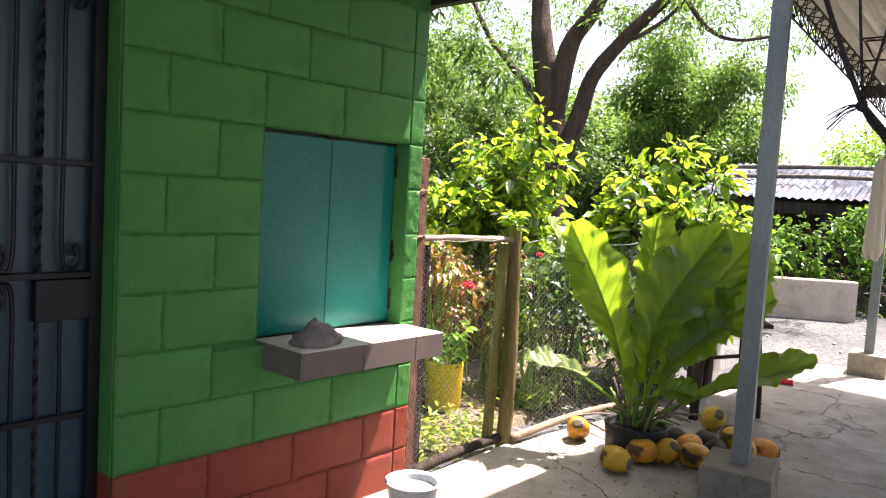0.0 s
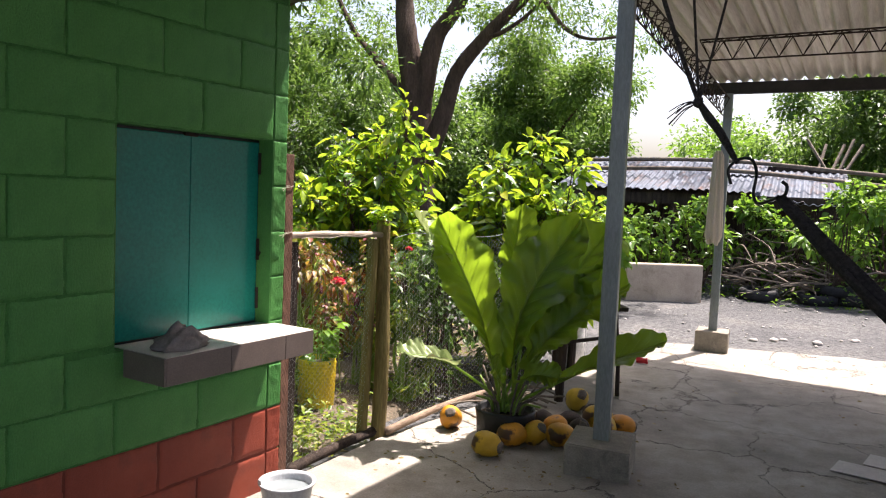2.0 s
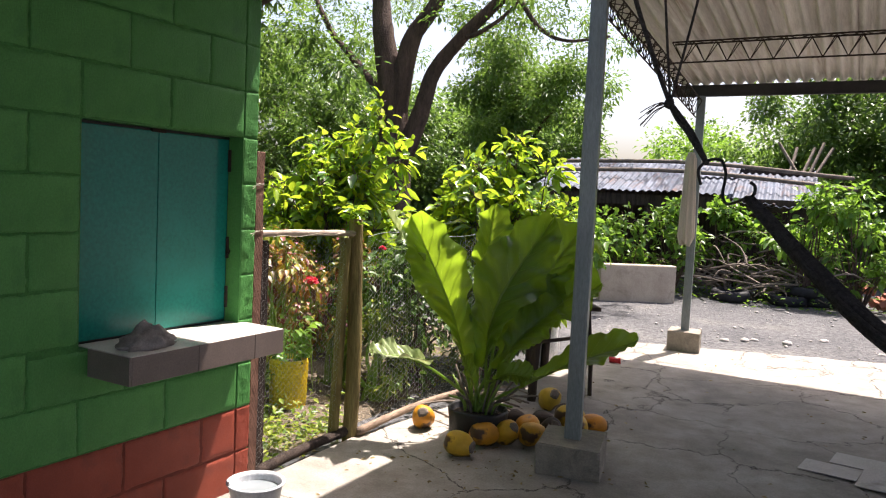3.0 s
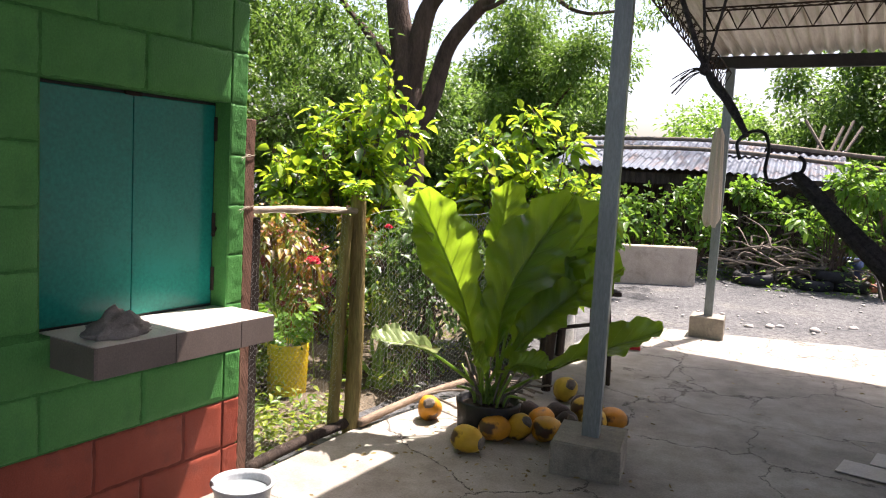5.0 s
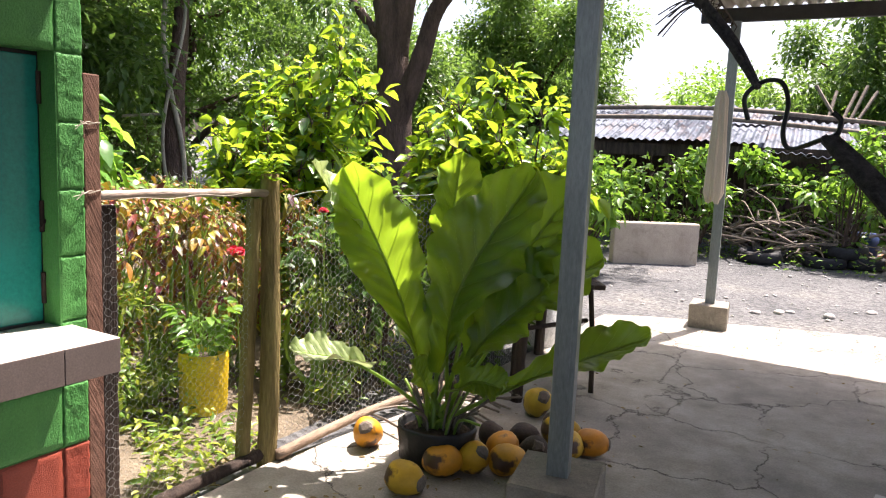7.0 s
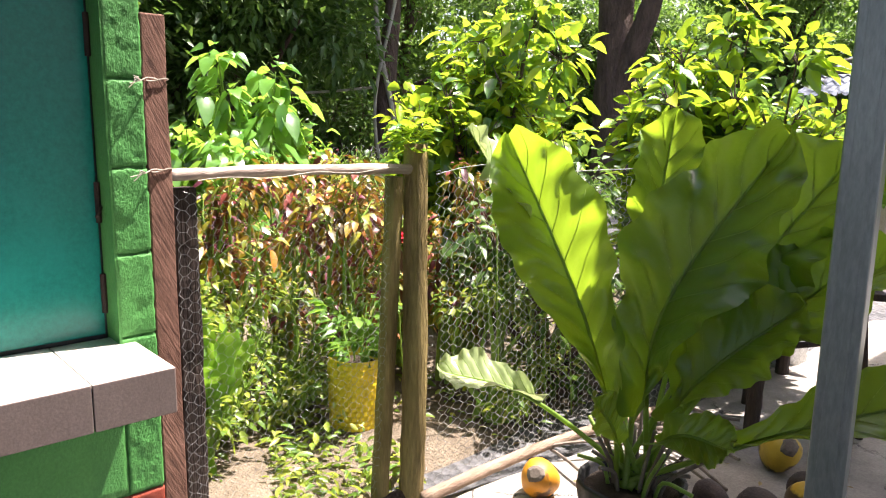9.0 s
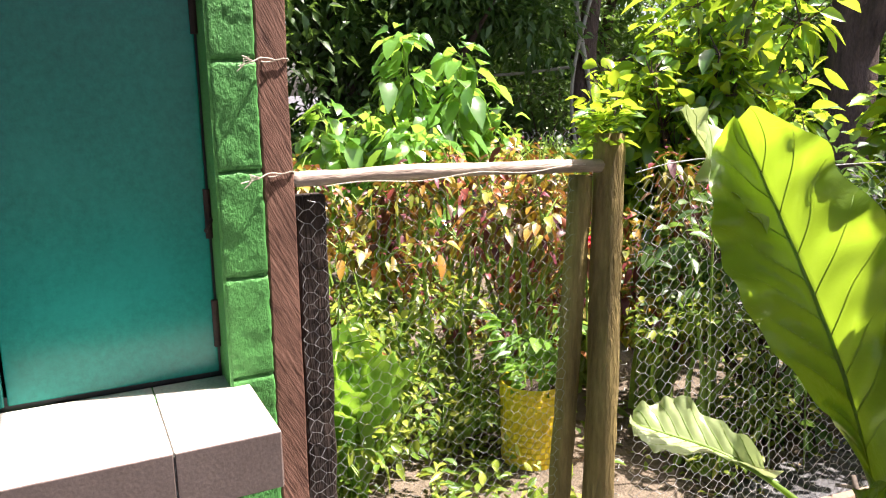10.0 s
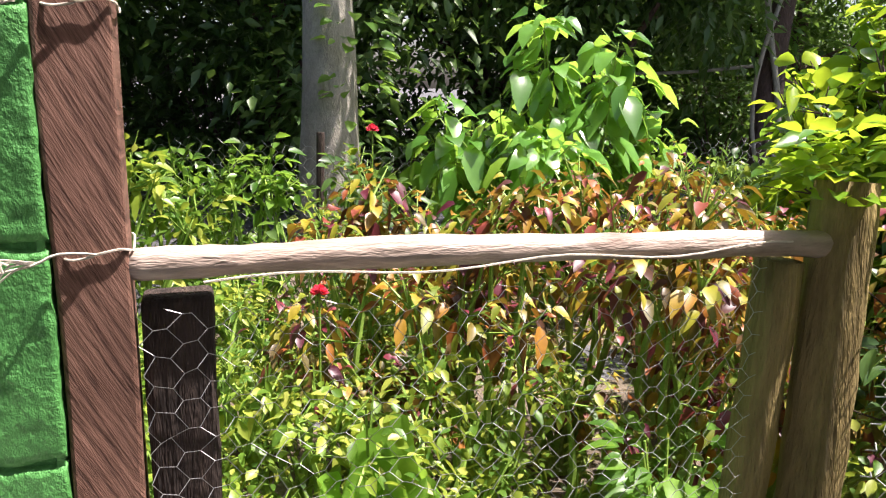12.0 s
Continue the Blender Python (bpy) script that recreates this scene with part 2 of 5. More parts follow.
def ground_material():
    """Earth with gravel and pale dust, and drifts of litter."""
    m, nt, b = material("earth_and_gravel", 0.95, 0, 0.2)
    v = coords(nt)
    broad = noise_out(nt, v, 0.45, 6, 0.6)
    grit = noise_out(nt, v, 34.0, 4, 0.75)
    col = ramp(nt, broad, [(0.35, (0.078, 0.079, 0.082)), (0.55, (0.115, 0.115, 0.115)), (0.7, (0.185, 0.175, 0.16))])
    vor = node(nt, "ShaderNodeTexVoronoi", Scale=26.0)
    nt.links.new(v, vor.inputs["Vector"])
    col = mix(nt, 0.75, col, ramp(nt, vor.outputs["Color"], [(0.1, (0.5, 0.5, 0.5)), (0.8, (1.25, 1.25, 1.25))]), 'MULTIPLY')
    col = mix(nt, 0.7, col, ramp(nt, grit, [(0.3, (0.6, 0.6, 0.6)), (0.7, (1.2, 1.2, 1.2))]), 'MULTIPLY')
    nt.links.new(col, b.inputs["Base Color"])
    first = bump(nt, b, vor.outputs["Distance"], 0.8, 0.02)
    bump(nt, b, grit, 0.7, 0.015, first)
    return m


def slab_material():
    """Worn grey screed: patches, dust, hairline cracks."""
    m, nt, b = material("cracked_concrete_floor", 0.82, 0, 0.3)
    v = coords(nt)
    broad = noise_out(nt, v, 0.9, 6, 0.62)
    mid = noise_out(nt, v, 5.0, 5, 0.7)
    fine = noise_out(nt, v, 90.0, 3, 0.7)
    col = ramp(nt, broad, [(0.3, (0.20, 0.182, 0.158)), (0.5, (0.30, 0.275, 0.24)), (0.7, (0.385, 0.355, 0.31))])
    col = mix(nt, 0.7, col, ramp(nt, mid, [(0.3, (0.58, 0.56, 0.53)), (0.7, (1.2, 1.2, 1.2))]), 'MULTIPLY')
    col = mix(nt, 0.7, col, ramp(nt, fine, [(0.3, (0.66, 0.66, 0.65)), (0.7, (1.15, 1.15, 1.15))]), 'MULTIPLY')
    warp = node(nt, "ShaderNodeTexNoise", Scale=2.2, Detail=8.0, Roughness=0.65)
    nt.links.new(v, warp.inputs["Vector"])
    add = nt.nodes.new("ShaderNodeMixRGB")
    add.blend_type = 'ADD'
    add.inputs[0].default_value = 0.55
    nt.links.new(v, add.inputs[1])
    nt.links.new(warp.outputs["Color"], add.inputs[2])
    vor = node(nt, "ShaderNodeTexVoronoi", Scale=1.25)
    vor.feature = 'DISTANCE_TO_EDGE'
    nt.links.new(add.outputs[0], vor.inputs["Vector"])
    gate = ramp(nt, noise_out(nt, v, 0.8, 3), [(0.36, (0, 0, 0)), (0.50, (1, 1, 1))])
    line = ramp(nt, vor.outputs["Distance"], [(0.0, (1, 1, 1)), (0.0075, (0, 0, 0))])
    crack = mix(nt, 1.0, line, gate, 'MULTIPLY')
    blot = ramp(nt, noise_out(nt, v, 2.6, 7, 0.72, 0.4), [(0.54, (0, 0, 0)), (0.72, (1, 1, 1))])
    col = mix(nt, 0.55, col, mix(nt, blot, col, (0.15, 0.13, 0.105)))
    col = mix(nt, crack, col, (0.06, 0.052, 0.045))
    nt.links.new(col, b.inputs["Base Color"])
    first = bump(nt, b, mid, 0.25, 0.01)
    second = bump(nt, b, fine, 0.35, 0.004, first)
    inv = nt.nodes.new("ShaderNodeInvert")
    nt.links.new(crack, inv.inputs["Color"])
    bump(nt, b, inv.outputs[0], 0.9, 0.01, second)
    return m


def fruit_material():
    m, nt, b = material("ripe_coconut_husk", 0.5, 0, 0.4)
    v = coords(nt)
    info = nt.nodes.new("ShaderNodeObjectInfo")
    base = ramp(nt, info.outputs["Random"], [(0, (0.50, 0.17, 0.014)), (0.4, (0.60, 0.26, 0.016)), (0.7, (0.58, 0.34, 0.02)), (1, (0.44, 0.32, 0.04))])
    col = mix(nt, 0.7, base, ramp(nt, noise_out(nt, v, 14, 5), [(0.3, (0.65, 0.6, 0.5)), (0.7, (1.15, 1.1, 1.0))]), 'MULTIPLY')
    spot = ramp(nt, noise_out(nt, v, 8, 4, 0.5), [(0.55, (0, 0, 0)), (0.61, (1, 1, 1))])
    col = mix(nt, spot, col, (0.085, 0.042, 0.022))
    nt.links.new(col, b.inputs["Base Color"])
    bump(nt, b, noise_out(nt, v, 40, 3), 0.3, 0.004)
    return m


def sawn_wood():
    """Reddish timber with slanting saw marks and dark streaks."""
    m, nt, b = material("rough_sawn_red_wood", 0.8, 0, 0.25)
    tc = nt.nodes.new("ShaderNodeTexCoord")
    mp = nt.nodes.new("ShaderNodeMapping")
    mp.inputs["Rotation"].default_value = (radians(-27), 0, 0)
    nt.links.new(tc.outputs["Object"], mp.inputs["Vector"])
    sq = nt.nodes.new("ShaderNodeMapping")
    sq.inputs["Scale"].default_value = (6, 70, 5)
    nt.links.new(mp.outputs["Vector"], sq.inputs["Vector"])
    saw = noise_out(nt, sq.outputs["Vector"], 2.2, 5, 0.7)
    v = coords(nt)
    broad = noise_out(nt, v, 7, 5)
    col = ramp(nt, broad, [(0.3, (0.11, 0.055, 0.038)), (0.7, (0.24, 0.13, 0.092))])
    col = mix(nt, 0.9, col, ramp(nt, saw, [(0.36, (0.28, 0.24, 0.22)), (0.5, (0.9, 0.88, 0.86)), (0.7, (1.2, 1.2, 1.2))]), 'MULTIPLY')
    nt.links.new(col, b.inputs["Base Color"])
    bump(nt, b, saw, 0.9, 0.006)
    return m


M["wood_red"] = sawn_wood()
M["garden"] = mottled("dry_garden_soil", (0.085, 0.066, 0.045), (0.21, 0.17, 0.12), 3.0, 60.0, 0.95, 0, 1.0, stain=(0.05, 0.038, 0.026), distance=0.02)
M["ground"], M["slab"], M["fruit"] = ground_material(), slab_material(), fruit_material()

# ---- mesh helpers ----
rng = np.random.default_rng(7)


def mesh_object(name, bm, mat, smooth=False):
    me = bpy.data.meshes.new(name)
    bm.to_mesh(me)
    bm.free()
    if smooth:
        me.polygons.foreach_set("use_smooth", [True] * len(me.polygons))
    if mat:
        me.materials.append(mat)
    return new(name, me)


def part(name, bm, mat, parent, label="", smooth=False):
    """One mesh object under a thing or a part."""
    ob = mesh_object(name, bm, mat, smooth)
    ob.parent = parent
    if label:
        ob["label"] = label
    return ob


def thing(name, label, category, group="", at=(0, 0, 0), rz=0.0):
    ob = new(name)
    ob.empty_display_size = 0.05
    ob.matrix_world = pose(*at, 0, 0, rz)
    return tagged(ob, label, category, group)


def box(x0, y0, z0, x1, y1, z1, bevel=0.0, bm=None, turn=None):
    """A box, its edges rounded by bevel; added to bm if one is given."""
    b = bmesh.new()
    bmesh.ops.create_cube(b, size=1.0)
    for v in b.verts:
        v.co = Vector(((v.co.x + 0.5) * (x1 - x0) + x0, (v.co.y + 0.5) * (y1 - y0) + y0, (v.co.z + 0.5) * (z1 - z0) + z0))
    if bevel > 0:
        bmesh.ops.bevel(b, geom=list(b.edges), offset=bevel, segments=2, affect='EDGES', profile=0.5)
    if turn is not None:
        bmesh.ops.transform(b, matrix=turn, verts=list(b.verts))
    return b if bm is None else join(bm, b)


def join(bm, other):
    me = bpy.data.meshes.new("joined")
    other.to_mesh(me)
    other.free()
    bm.from_mesh(me)
    bpy.data.meshes.remove(me)
    return bm


def tube(points, radii, sides=8, bm=None, caps=True, wobble=0.0, seed=0):
    """A round bar along points, its radius given at each."""
    bm = bm or bmesh.new()
    r = random.Random(seed)
    pts = [Vector(p) for p in points]
    if not hasattr(radii, "__len__"):
        radii = [radii] * len(pts)
    rings, side = [], None
    for i, p in enumerate(pts):
        d = (pts[min(i + 1, len(pts) - 1)] - pts[max(i - 1, 0)]).normalized()
        if side is None:
            side = d.orthogonal().normalized()
        side = (side - d * side.dot(d)).normalized()
        up = d.cross(side)
        rings.append([bm.verts.new(p + (side * math.cos(2 * math.pi * k / sides) + up * math.sin(2 * math.pi * k / sides)) * radii[i] * (1 + wobble * (r.random() - 0.5)))
                      for k in range(sides)])
    for a, b in zip(rings, rings[1:]):
        for k in range(sides):
            bm.faces.new((a[k], a[(k + 1) % sides], b[(k + 1) % sides], b[k]))
    if caps:
        bm.faces.new(rings[0][::-1])
        bm.faces.new(rings[-1])
    return bm


def lathe(profile, sides=24, bm=None, centre=(0, 0, 0), wobble=0.0, seed=0):
    """A turned shape from (radius, height) pairs."""
    bm = bm or bmesh.new()
    r = random.Random(seed)
    c = Vector(centre)
    lob = [1 + wobble * (r.random() - 0.5) for _ in range(sides)]
    rings = [[bm.verts.new(c + Vector((rad * lob[k] * math.cos(2 * math.pi * k / sides), rad * lob[k] * math.sin(2 * math.pi * k / sides), h))) for k in range(sides)]
             for rad, h in profile]
    for a, b in zip(rings, rings[1:]):
        for k in range(sides):
            bm.faces.new((a[k], a[(k + 1) % sides], b[(k + 1) % sides], b[k]))
    return bm


def curve_points(ctrl, n=10):
    """A smooth line through the control points."""
    p = [Vector(c) for c in ctrl]
    p = [p[0] * 2 - p[1]] + p + [p[-1] * 2 - p[-2]]
    out = []
    for i in range(1, len(p) - 2):
        for k in range(n):
            t = k / n
            a, b, c, d = p[i - 1], p[i], p[i + 1], p[i + 2]
            out.append(0.5 * (2 * b + (c - a) * t + (2 * a - 5 * b + 4 * c - d) * t * t + (3 * b - a - 3 * c + d) * t ** 3))
    out.append(p[-2])
    return out


def leaf_mesh(name, centres, heading, size, width=0.45, droop=0.35, mat=None, smooth=False, fold=0.12, simple=False):
    """Many leaves in one mesh: each a folded, drooping blade of six corners. centres n x 3, heading n x 3, size n."""
    n = len(centres)
    c = np.asarray(centres, float)
    h = np.asarray(heading, float)
    h = h / np.maximum(np.linalg.norm(h, axis=1, keepdims=True), 1e-6)
    up = np.tile((0.0, 0.0, 1.0), (n, 1)) + rng.normal(0, 0.45, (n, 3))
    s = np.cross(h, up)
    s = s / np.maximum(np.linalg.norm(s, axis=1, keepdims=True), 1e-6)
    u = np.cross(s, h)
    L = np.asarray(size, float)[:, None]
    W = L * width * 0.5
    dz = np.array((0, 0, -1.0)) * L * droop
    def along(f, out, lift):
        return c + h * L * f + s * W * out + u * L * lift + dz * f ** 1.6

    if simple:
        verts = np.stack((c, along(1, 0, 0), along(0.42, 1, fold), along(0.42, -1, fold)), 1).reshape(-1, 3)
        f = np.array(((0, 1, 2), (0, 3, 1)))
        faces = (np.arange(n)[:, None, None] * 4 + f[None]).reshape(-1, 3)
    else:
        sides = [along(p, sg * w, fold * w) for sg in (1, -1) for p, w in ((0.16, 0.62), (0.45, 1.0), (0.76, 0.66))]
        verts = np.stack((c, along(0.33, 0, 0), along(0.66, 0, 0), along(1, 0, 0), *sides), 1).reshape(-1, 3)
        f = np.array(((0, 1, 4), (4, 1, 5), (1, 2, 5), (5, 2, 6), (2, 3, 6), (0, 7, 1), (7, 8, 1), (1, 8, 2), (8, 9, 2), (2, 9, 3)))
        faces = (np.arange(n)[:, None, None] * 10 + f[None]).reshape(-1, 3)
    me = bpy.data.meshes.new(name)
    me.vertices.add(len(verts))
    me.vertices.foreach_set("co", verts.ravel())
    me.loops.add(faces.size)
    me.loops.foreach_set("vertex_index", faces.ravel())
    me.polygons.add(len(faces))
    me.polygons.foreach_set("loop_start", np.arange(len(faces)) * 3)
    me.polygons.foreach_set("loop_total", np.full(len(faces), 3))
    if not simple:
        me.polygons.foreach_set("use_smooth", np.ones(len(faces), bool))
    me.update()
    me.validate()
    if mat:
        me.materials.append(mat)
    return new(name, me)


def clump_points(clumps, per, spread_in=0.35):
    """Leaf places on and in ragged clumps (x, y, z, radius): places and outward headings."""
    pts, head = [], []
    for x, y, z, r in clumps:
        n = max(3, int(per * r * r))
        d = rng.normal(0, 1, (n, 3))
        d /= np.linalg.norm(d, axis=1, keepdims=True)
        rad = r * (1 - spread_in * rng.random((n, 1)) ** 1.5) * (1 + 0.16 * rng.normal(0, 1, (n, 1)))
        pts.append(np.array((x, y, z)) + d * rad * np.array((1, 1, 0.8)))
        head.append(d + rng.normal(0, 0.6, (n, 3)) + np.array((0, 0, 0.1)))
    return np.concatenate(pts), np.concatenate(head)


def tree(name, label, x, y, height, spread, trunk_r, crown, seed, leaf=0.16, per=90, bark="bark", mat="leaf_far", lean=(0, 0), fork=0.4, category="tree", limbs=7):
    """A tapered trunk with limbs that end in leaf clumps. crown: number of clumps."""
    r = random.Random(seed)
    t = thing(name, label, category, name.replace("_", " ") + " row", at=(x, y, 0))
    top = Vector((lean[0], lean[1], height * 0.8))
    trunk = curve_points([(0, 0, -0.1), (lean[0] * 0.2 + r.uniform(-.1, .1), lean[1] * 0.2, height * 0.22), (lean[0] * 0.5, lean[1] * 0.5 + r.uniform(-.15, .15), height * 0.5), top], 5)
    n = len(trunk)
    bm = tube(trunk, [trunk_r * (1.15 - 0.9 * i / (n - 1)) for i in range(n)], 10, wobble=0.12, seed=seed)
    clumps = []
    for k in range(limbs):
        i = int(n * (fork + (0.92 - fork) * k / limbs))
        a = k * 2.4 + r.uniform(-.4, .4)
        reach = spread * r.uniform(0.55, 0.95) * (1 - 0.25 * k / limbs)
        start = trunk[i]
        end = start + Vector((math.cos(a) * reach, math.sin(a) * reach, height * r.uniform(0.12, 0.3)))
        midp = start.lerp(end, 0.5) + Vector((r.uniform(-.2, .2), r.uniform(-.2, .2), r.uniform(0.0, 0.3)))
        tube(curve_points([start, midp, end], 4), [trunk_r * f for f in (0.5, 0.46, 0.42, 0.36, 0.3, 0.24, 0.18, 0.12, 0.06)], 6, bm, wobble=0.1, seed=k)
        for q in range(max(1, crown // limbs)):
            f = r.uniform(0.4, 1.1)
            p = start.lerp(end, f) + Vector((r.gauss(0, spread * 0.2), r.gauss(0, spread * 0.2), r.gauss(0.2, height * 0.07)))
            clumps.append((p.x, p.y, p.z, spread * r.uniform(0.14, 0.30)))
    part("trunk", bm, M[bark], t, smooth=True)
    pts, head = clump_points(clumps, per / (spread * 0.2) ** 2, 0.85)
    crown_ob = leaf_mesh("crown", pts, head, leaf * rng.uniform(0.6, 1.3, len(pts)), 0.5, mat=M[mat], simple=True)
    crown_ob.parent = t
    return t


def corrugated(width, length, pitch=0.076, depth=0.018, thick=0.0012, bm=None, m=None, steps=6, warp=0.0, seed=0):
    """A corrugated sheet, waves across x, running along y."""
    b = bmesh.new()
    r = random.Random(seed)
    n = int(width / pitch * steps)
    ys = 5
    rows = []
    off = [r.uniform(-1, 1) * warp for _ in range(ys + 1)]
    for layer in (0, -thick):
        grid = [[b.verts.new((i * width / n, j * length / ys, layer + off[j] + depth * 0.5 * math.sin(2 * math.pi * i / steps))) for i in range(n + 1)] for j in range(ys + 1)]
        for j in range(ys):
            for i in range(n):
                q = (grid[j][i], grid[j][i + 1], grid[j + 1][i + 1], grid[j + 1][i])
                b.faces.new(q if layer == 0 else q[::-1])
        rows.append(grid)
    for j in (0, ys):
        for i in range(n):
            b.faces.new((rows[0][j][i], rows[0][j][i + 1], rows[1][j][i + 1], rows[1][j][i]))
    for f in b.faces:
        f.smooth = True
    if m is not None:
        bmesh.ops.transform(b, matrix=m, verts=list(b.verts))
    return b if bm is None else join(bm, b)


def structure(name, bm, mat, label, category, smooth=False):
    return tagged(mesh_object(name, bm, mat, smooth), label, category, kind="structure")

# ---- ground, slab ----
def grid_sheet(xs, ys, zf):
    bm = bmesh.new()
    g = [[bm.verts.new((x, y, zf(x, y))) for x in xs] for y in ys]
    for j in range(len(ys) - 1):
        for i in range(len(xs) - 1):
            bm.faces.new((g[j][i], g[j][i + 1], g[j + 1][i + 1], g[j + 1][i]))
    return bm


def steps(a, b, n):
    return [a + (b - a) * i / n for i in range(n + 1)]


def ground_height(x, y):
    far = max(abs(x), abs(y - 6))
    return -0.05 + (0.035 * noise.noise((x * 0.9, y * 0.9, 3.1)) if far < 26 else 0.0)


ground = structure("ground", grid_sheet([-900, -200, -60] + steps(-26, 26, 104) + [60, 200, 900], [-900, -200, -60] + steps(-20, 32, 104) + [60, 200, 900], ground_height),
                   M["ground"], "dusty grey earth and gravel yard", "ground", True)

garden_bed = structure("garden_bed", grid_sheet(steps(-8.4, -2.24, 44), steps(2.86, 7.8, 36), lambda x, y: -0.03 + 0.045 * noise.noise((x * 1.3, y * 1.3, 8.0)) if -8.3 < x < -2.3 and 2.9 < y < 7.7 else -0.12),
                       M["garden"], "dry brown soil of the garden bed", "ground", True)
SLAB = [(7.0, -6.0), (7.0, 8.9), (3.0, 8.75), (1.1, 8.45), (-0.3, 8.15), (-1.2, 7.95), (-1.62, 7.75), (-1.72, 6.6), (-1.93, 4.6), (-2.14, 3.75), (-2.2, 2.83), (-2.33, 2.83), (-2.33, -6.0)]


def slab_mesh():
    bm = bmesh.new()
    r = random.Random(3)
    ring = []
    for (x0, y0), (x1, y1) in zip(SLAB, SLAB[1:] + SLAB[:1]):
        n = max(1, int(math.hypot(x1 - x0, y1 - y0) / 0.18))
        for k in range(n):
            j = 0.02 if 7.6 < y0 < 9 and k else 0.0
            ring.append((x0 + (x1 - x0) * k / n + r.uniform(-j, j), y0 + (y1 - y0) * k / n + r.uniform(-j, j) * 2))
    top = [bm.verts.new((x, y, 0)) for x, y in ring]
    low = [bm.verts.new((x, y, -0.16)) for x, y in ring]
    bm.faces.new(top)
    n = len(ring)
    for i in range(n):
        bm.faces.new((top[i], low[i], low[(i + 1) % n], top[(i + 1) % n]))
    bmesh.ops.recalc_face_normals(bm, faces=list(bm.faces))
    return bm


floor = structure("floor", slab_mesh(), M["slab"], "worn grey cracked concrete patio floor", "floor")

# ---- green block building ----
# the house is laid out from its corner: x out of the long wall, y along it
HOUSE = pose(-2.2, 2.855, 0, 0, 0, -5.5)
WX, CORNER, COLUMN, DOOR_Y, DOOR_END = 0.0, -0.012, -0.09, -1.47, -2.42
WIN = (-0.90, -0.09, 0.796, 1.655)     # window opening: y0, y1, z0, z1
RED_TOP = 0.395
T = 0.15


def housed(ob):
    ob.matrix_world = HOUSE @ ob.matrix_world
    return ob



def wall_shell():
    bm = bmesh.new()
    back, face = WX - T, WX - 0.006
    y0, y1, z0, z1 = WIN
    box(back, DOOR_Y + 0.002, -0.1, face, y0, 2.45, bm=bm)
    box(back, y0, -0.1, face, y1, z0, bm=bm)
    box(back, y0, z1, face, y1, 2.45, bm=bm)
    box(back, y1, -0.1, face, CORNER - 0.004, 2.45, bm=bm)
    box(back, DOOR_END, 2.16, face, DOOR_Y + 0.002, 2.45, bm=bm)
    box(back, -7.8, -0.1, face, DOOR_END, 2.45, bm=bm)
    return bm


wall_east = housed(structure("wall_east", wall_shell(), M["green_joint"], "green painted concrete block wall with red base", "wall"))
wall_north = structure("wall_north", box(-4.0, -T, -0.1, -T - 0.012, -0.006, 2.45, turn=pose(-2.2, 2.855, 0, 0, 0, 3.5)), M["green_joint"], "green painted block end wall of the house", "wall")
wall_west = housed(structure("wall_west", box(-4.0, -7.8, -0.1, -3.85, CORNER - T - 0.75, 2.45), M["green_joint"], "back wall of the green block house", "wall"))
wall_south = housed(structure("wall_south", box(-3.85, -7.8, -0.1, WX - T, -7.65, 2.45), M["green_joint"], "far end wall of the green block house", "wall"))


def block_mesh(w, h, seed, tag):
    """One block face with worn, rounded edges, standing proud of the joints."""
    d, nu, nv = 0.03, max(4, int(w / 0.018)), 13
    b = bmesh.new()
    grid = []
    for j in range(nv + 1):
        row = []
        for i in range(nu + 1):
            u, v = 0.5 - 0.5 * math.cos(math.pi * i / nu), 0.5 - 0.5 * math.cos(math.pi * j / nv)
            y, z = u * w, v * h
            rim = min(y, w - y, z, h - z)
            p = (y * 16, z * 16, seed * 3.7)
            drop = (0.006 + 0.006 * noise.noise((y * 24, z * 24, seed))) * max(0.0, 1 - rim / 0.009)
            edge = Vector((0, noise.noise((z * 30, seed, i)) * 0.004 if i in (0, nu) else 0, noise.noise((y * 30, seed, j)) * 0.004 if j in (0, nv) else 0))
            row.append(b.verts.new(Vector((0.0012 * noise.noise(p) + 0.0006 * noise.noise((y * 60, z * 60, seed)) - drop, y, z)) + edge))
        grid.append(row)
    for p, q in zip(grid, grid[1:]):
        for i in range(nu):
            b.faces.new((p[i], p[i + 1], q[i + 1], q[i])).smooth = True
    rim = grid[0] + [r[-1] for r in grid[1:]] + grid[-1][-2::-1] + [r[0] for r in grid[-2:0:-1]]
    back = [b.verts.new((-d, v.co.y, v.co.z)) for v in rim]
    for i in range(len(rim)):
        k = (i + 1) % len(rim)
        b.faces.new((rim[k], rim[i], back[i], back[k]))
    me = bpy.data.meshes.new(tag)
    b.to_mesh(me)
    b.free()
    return me


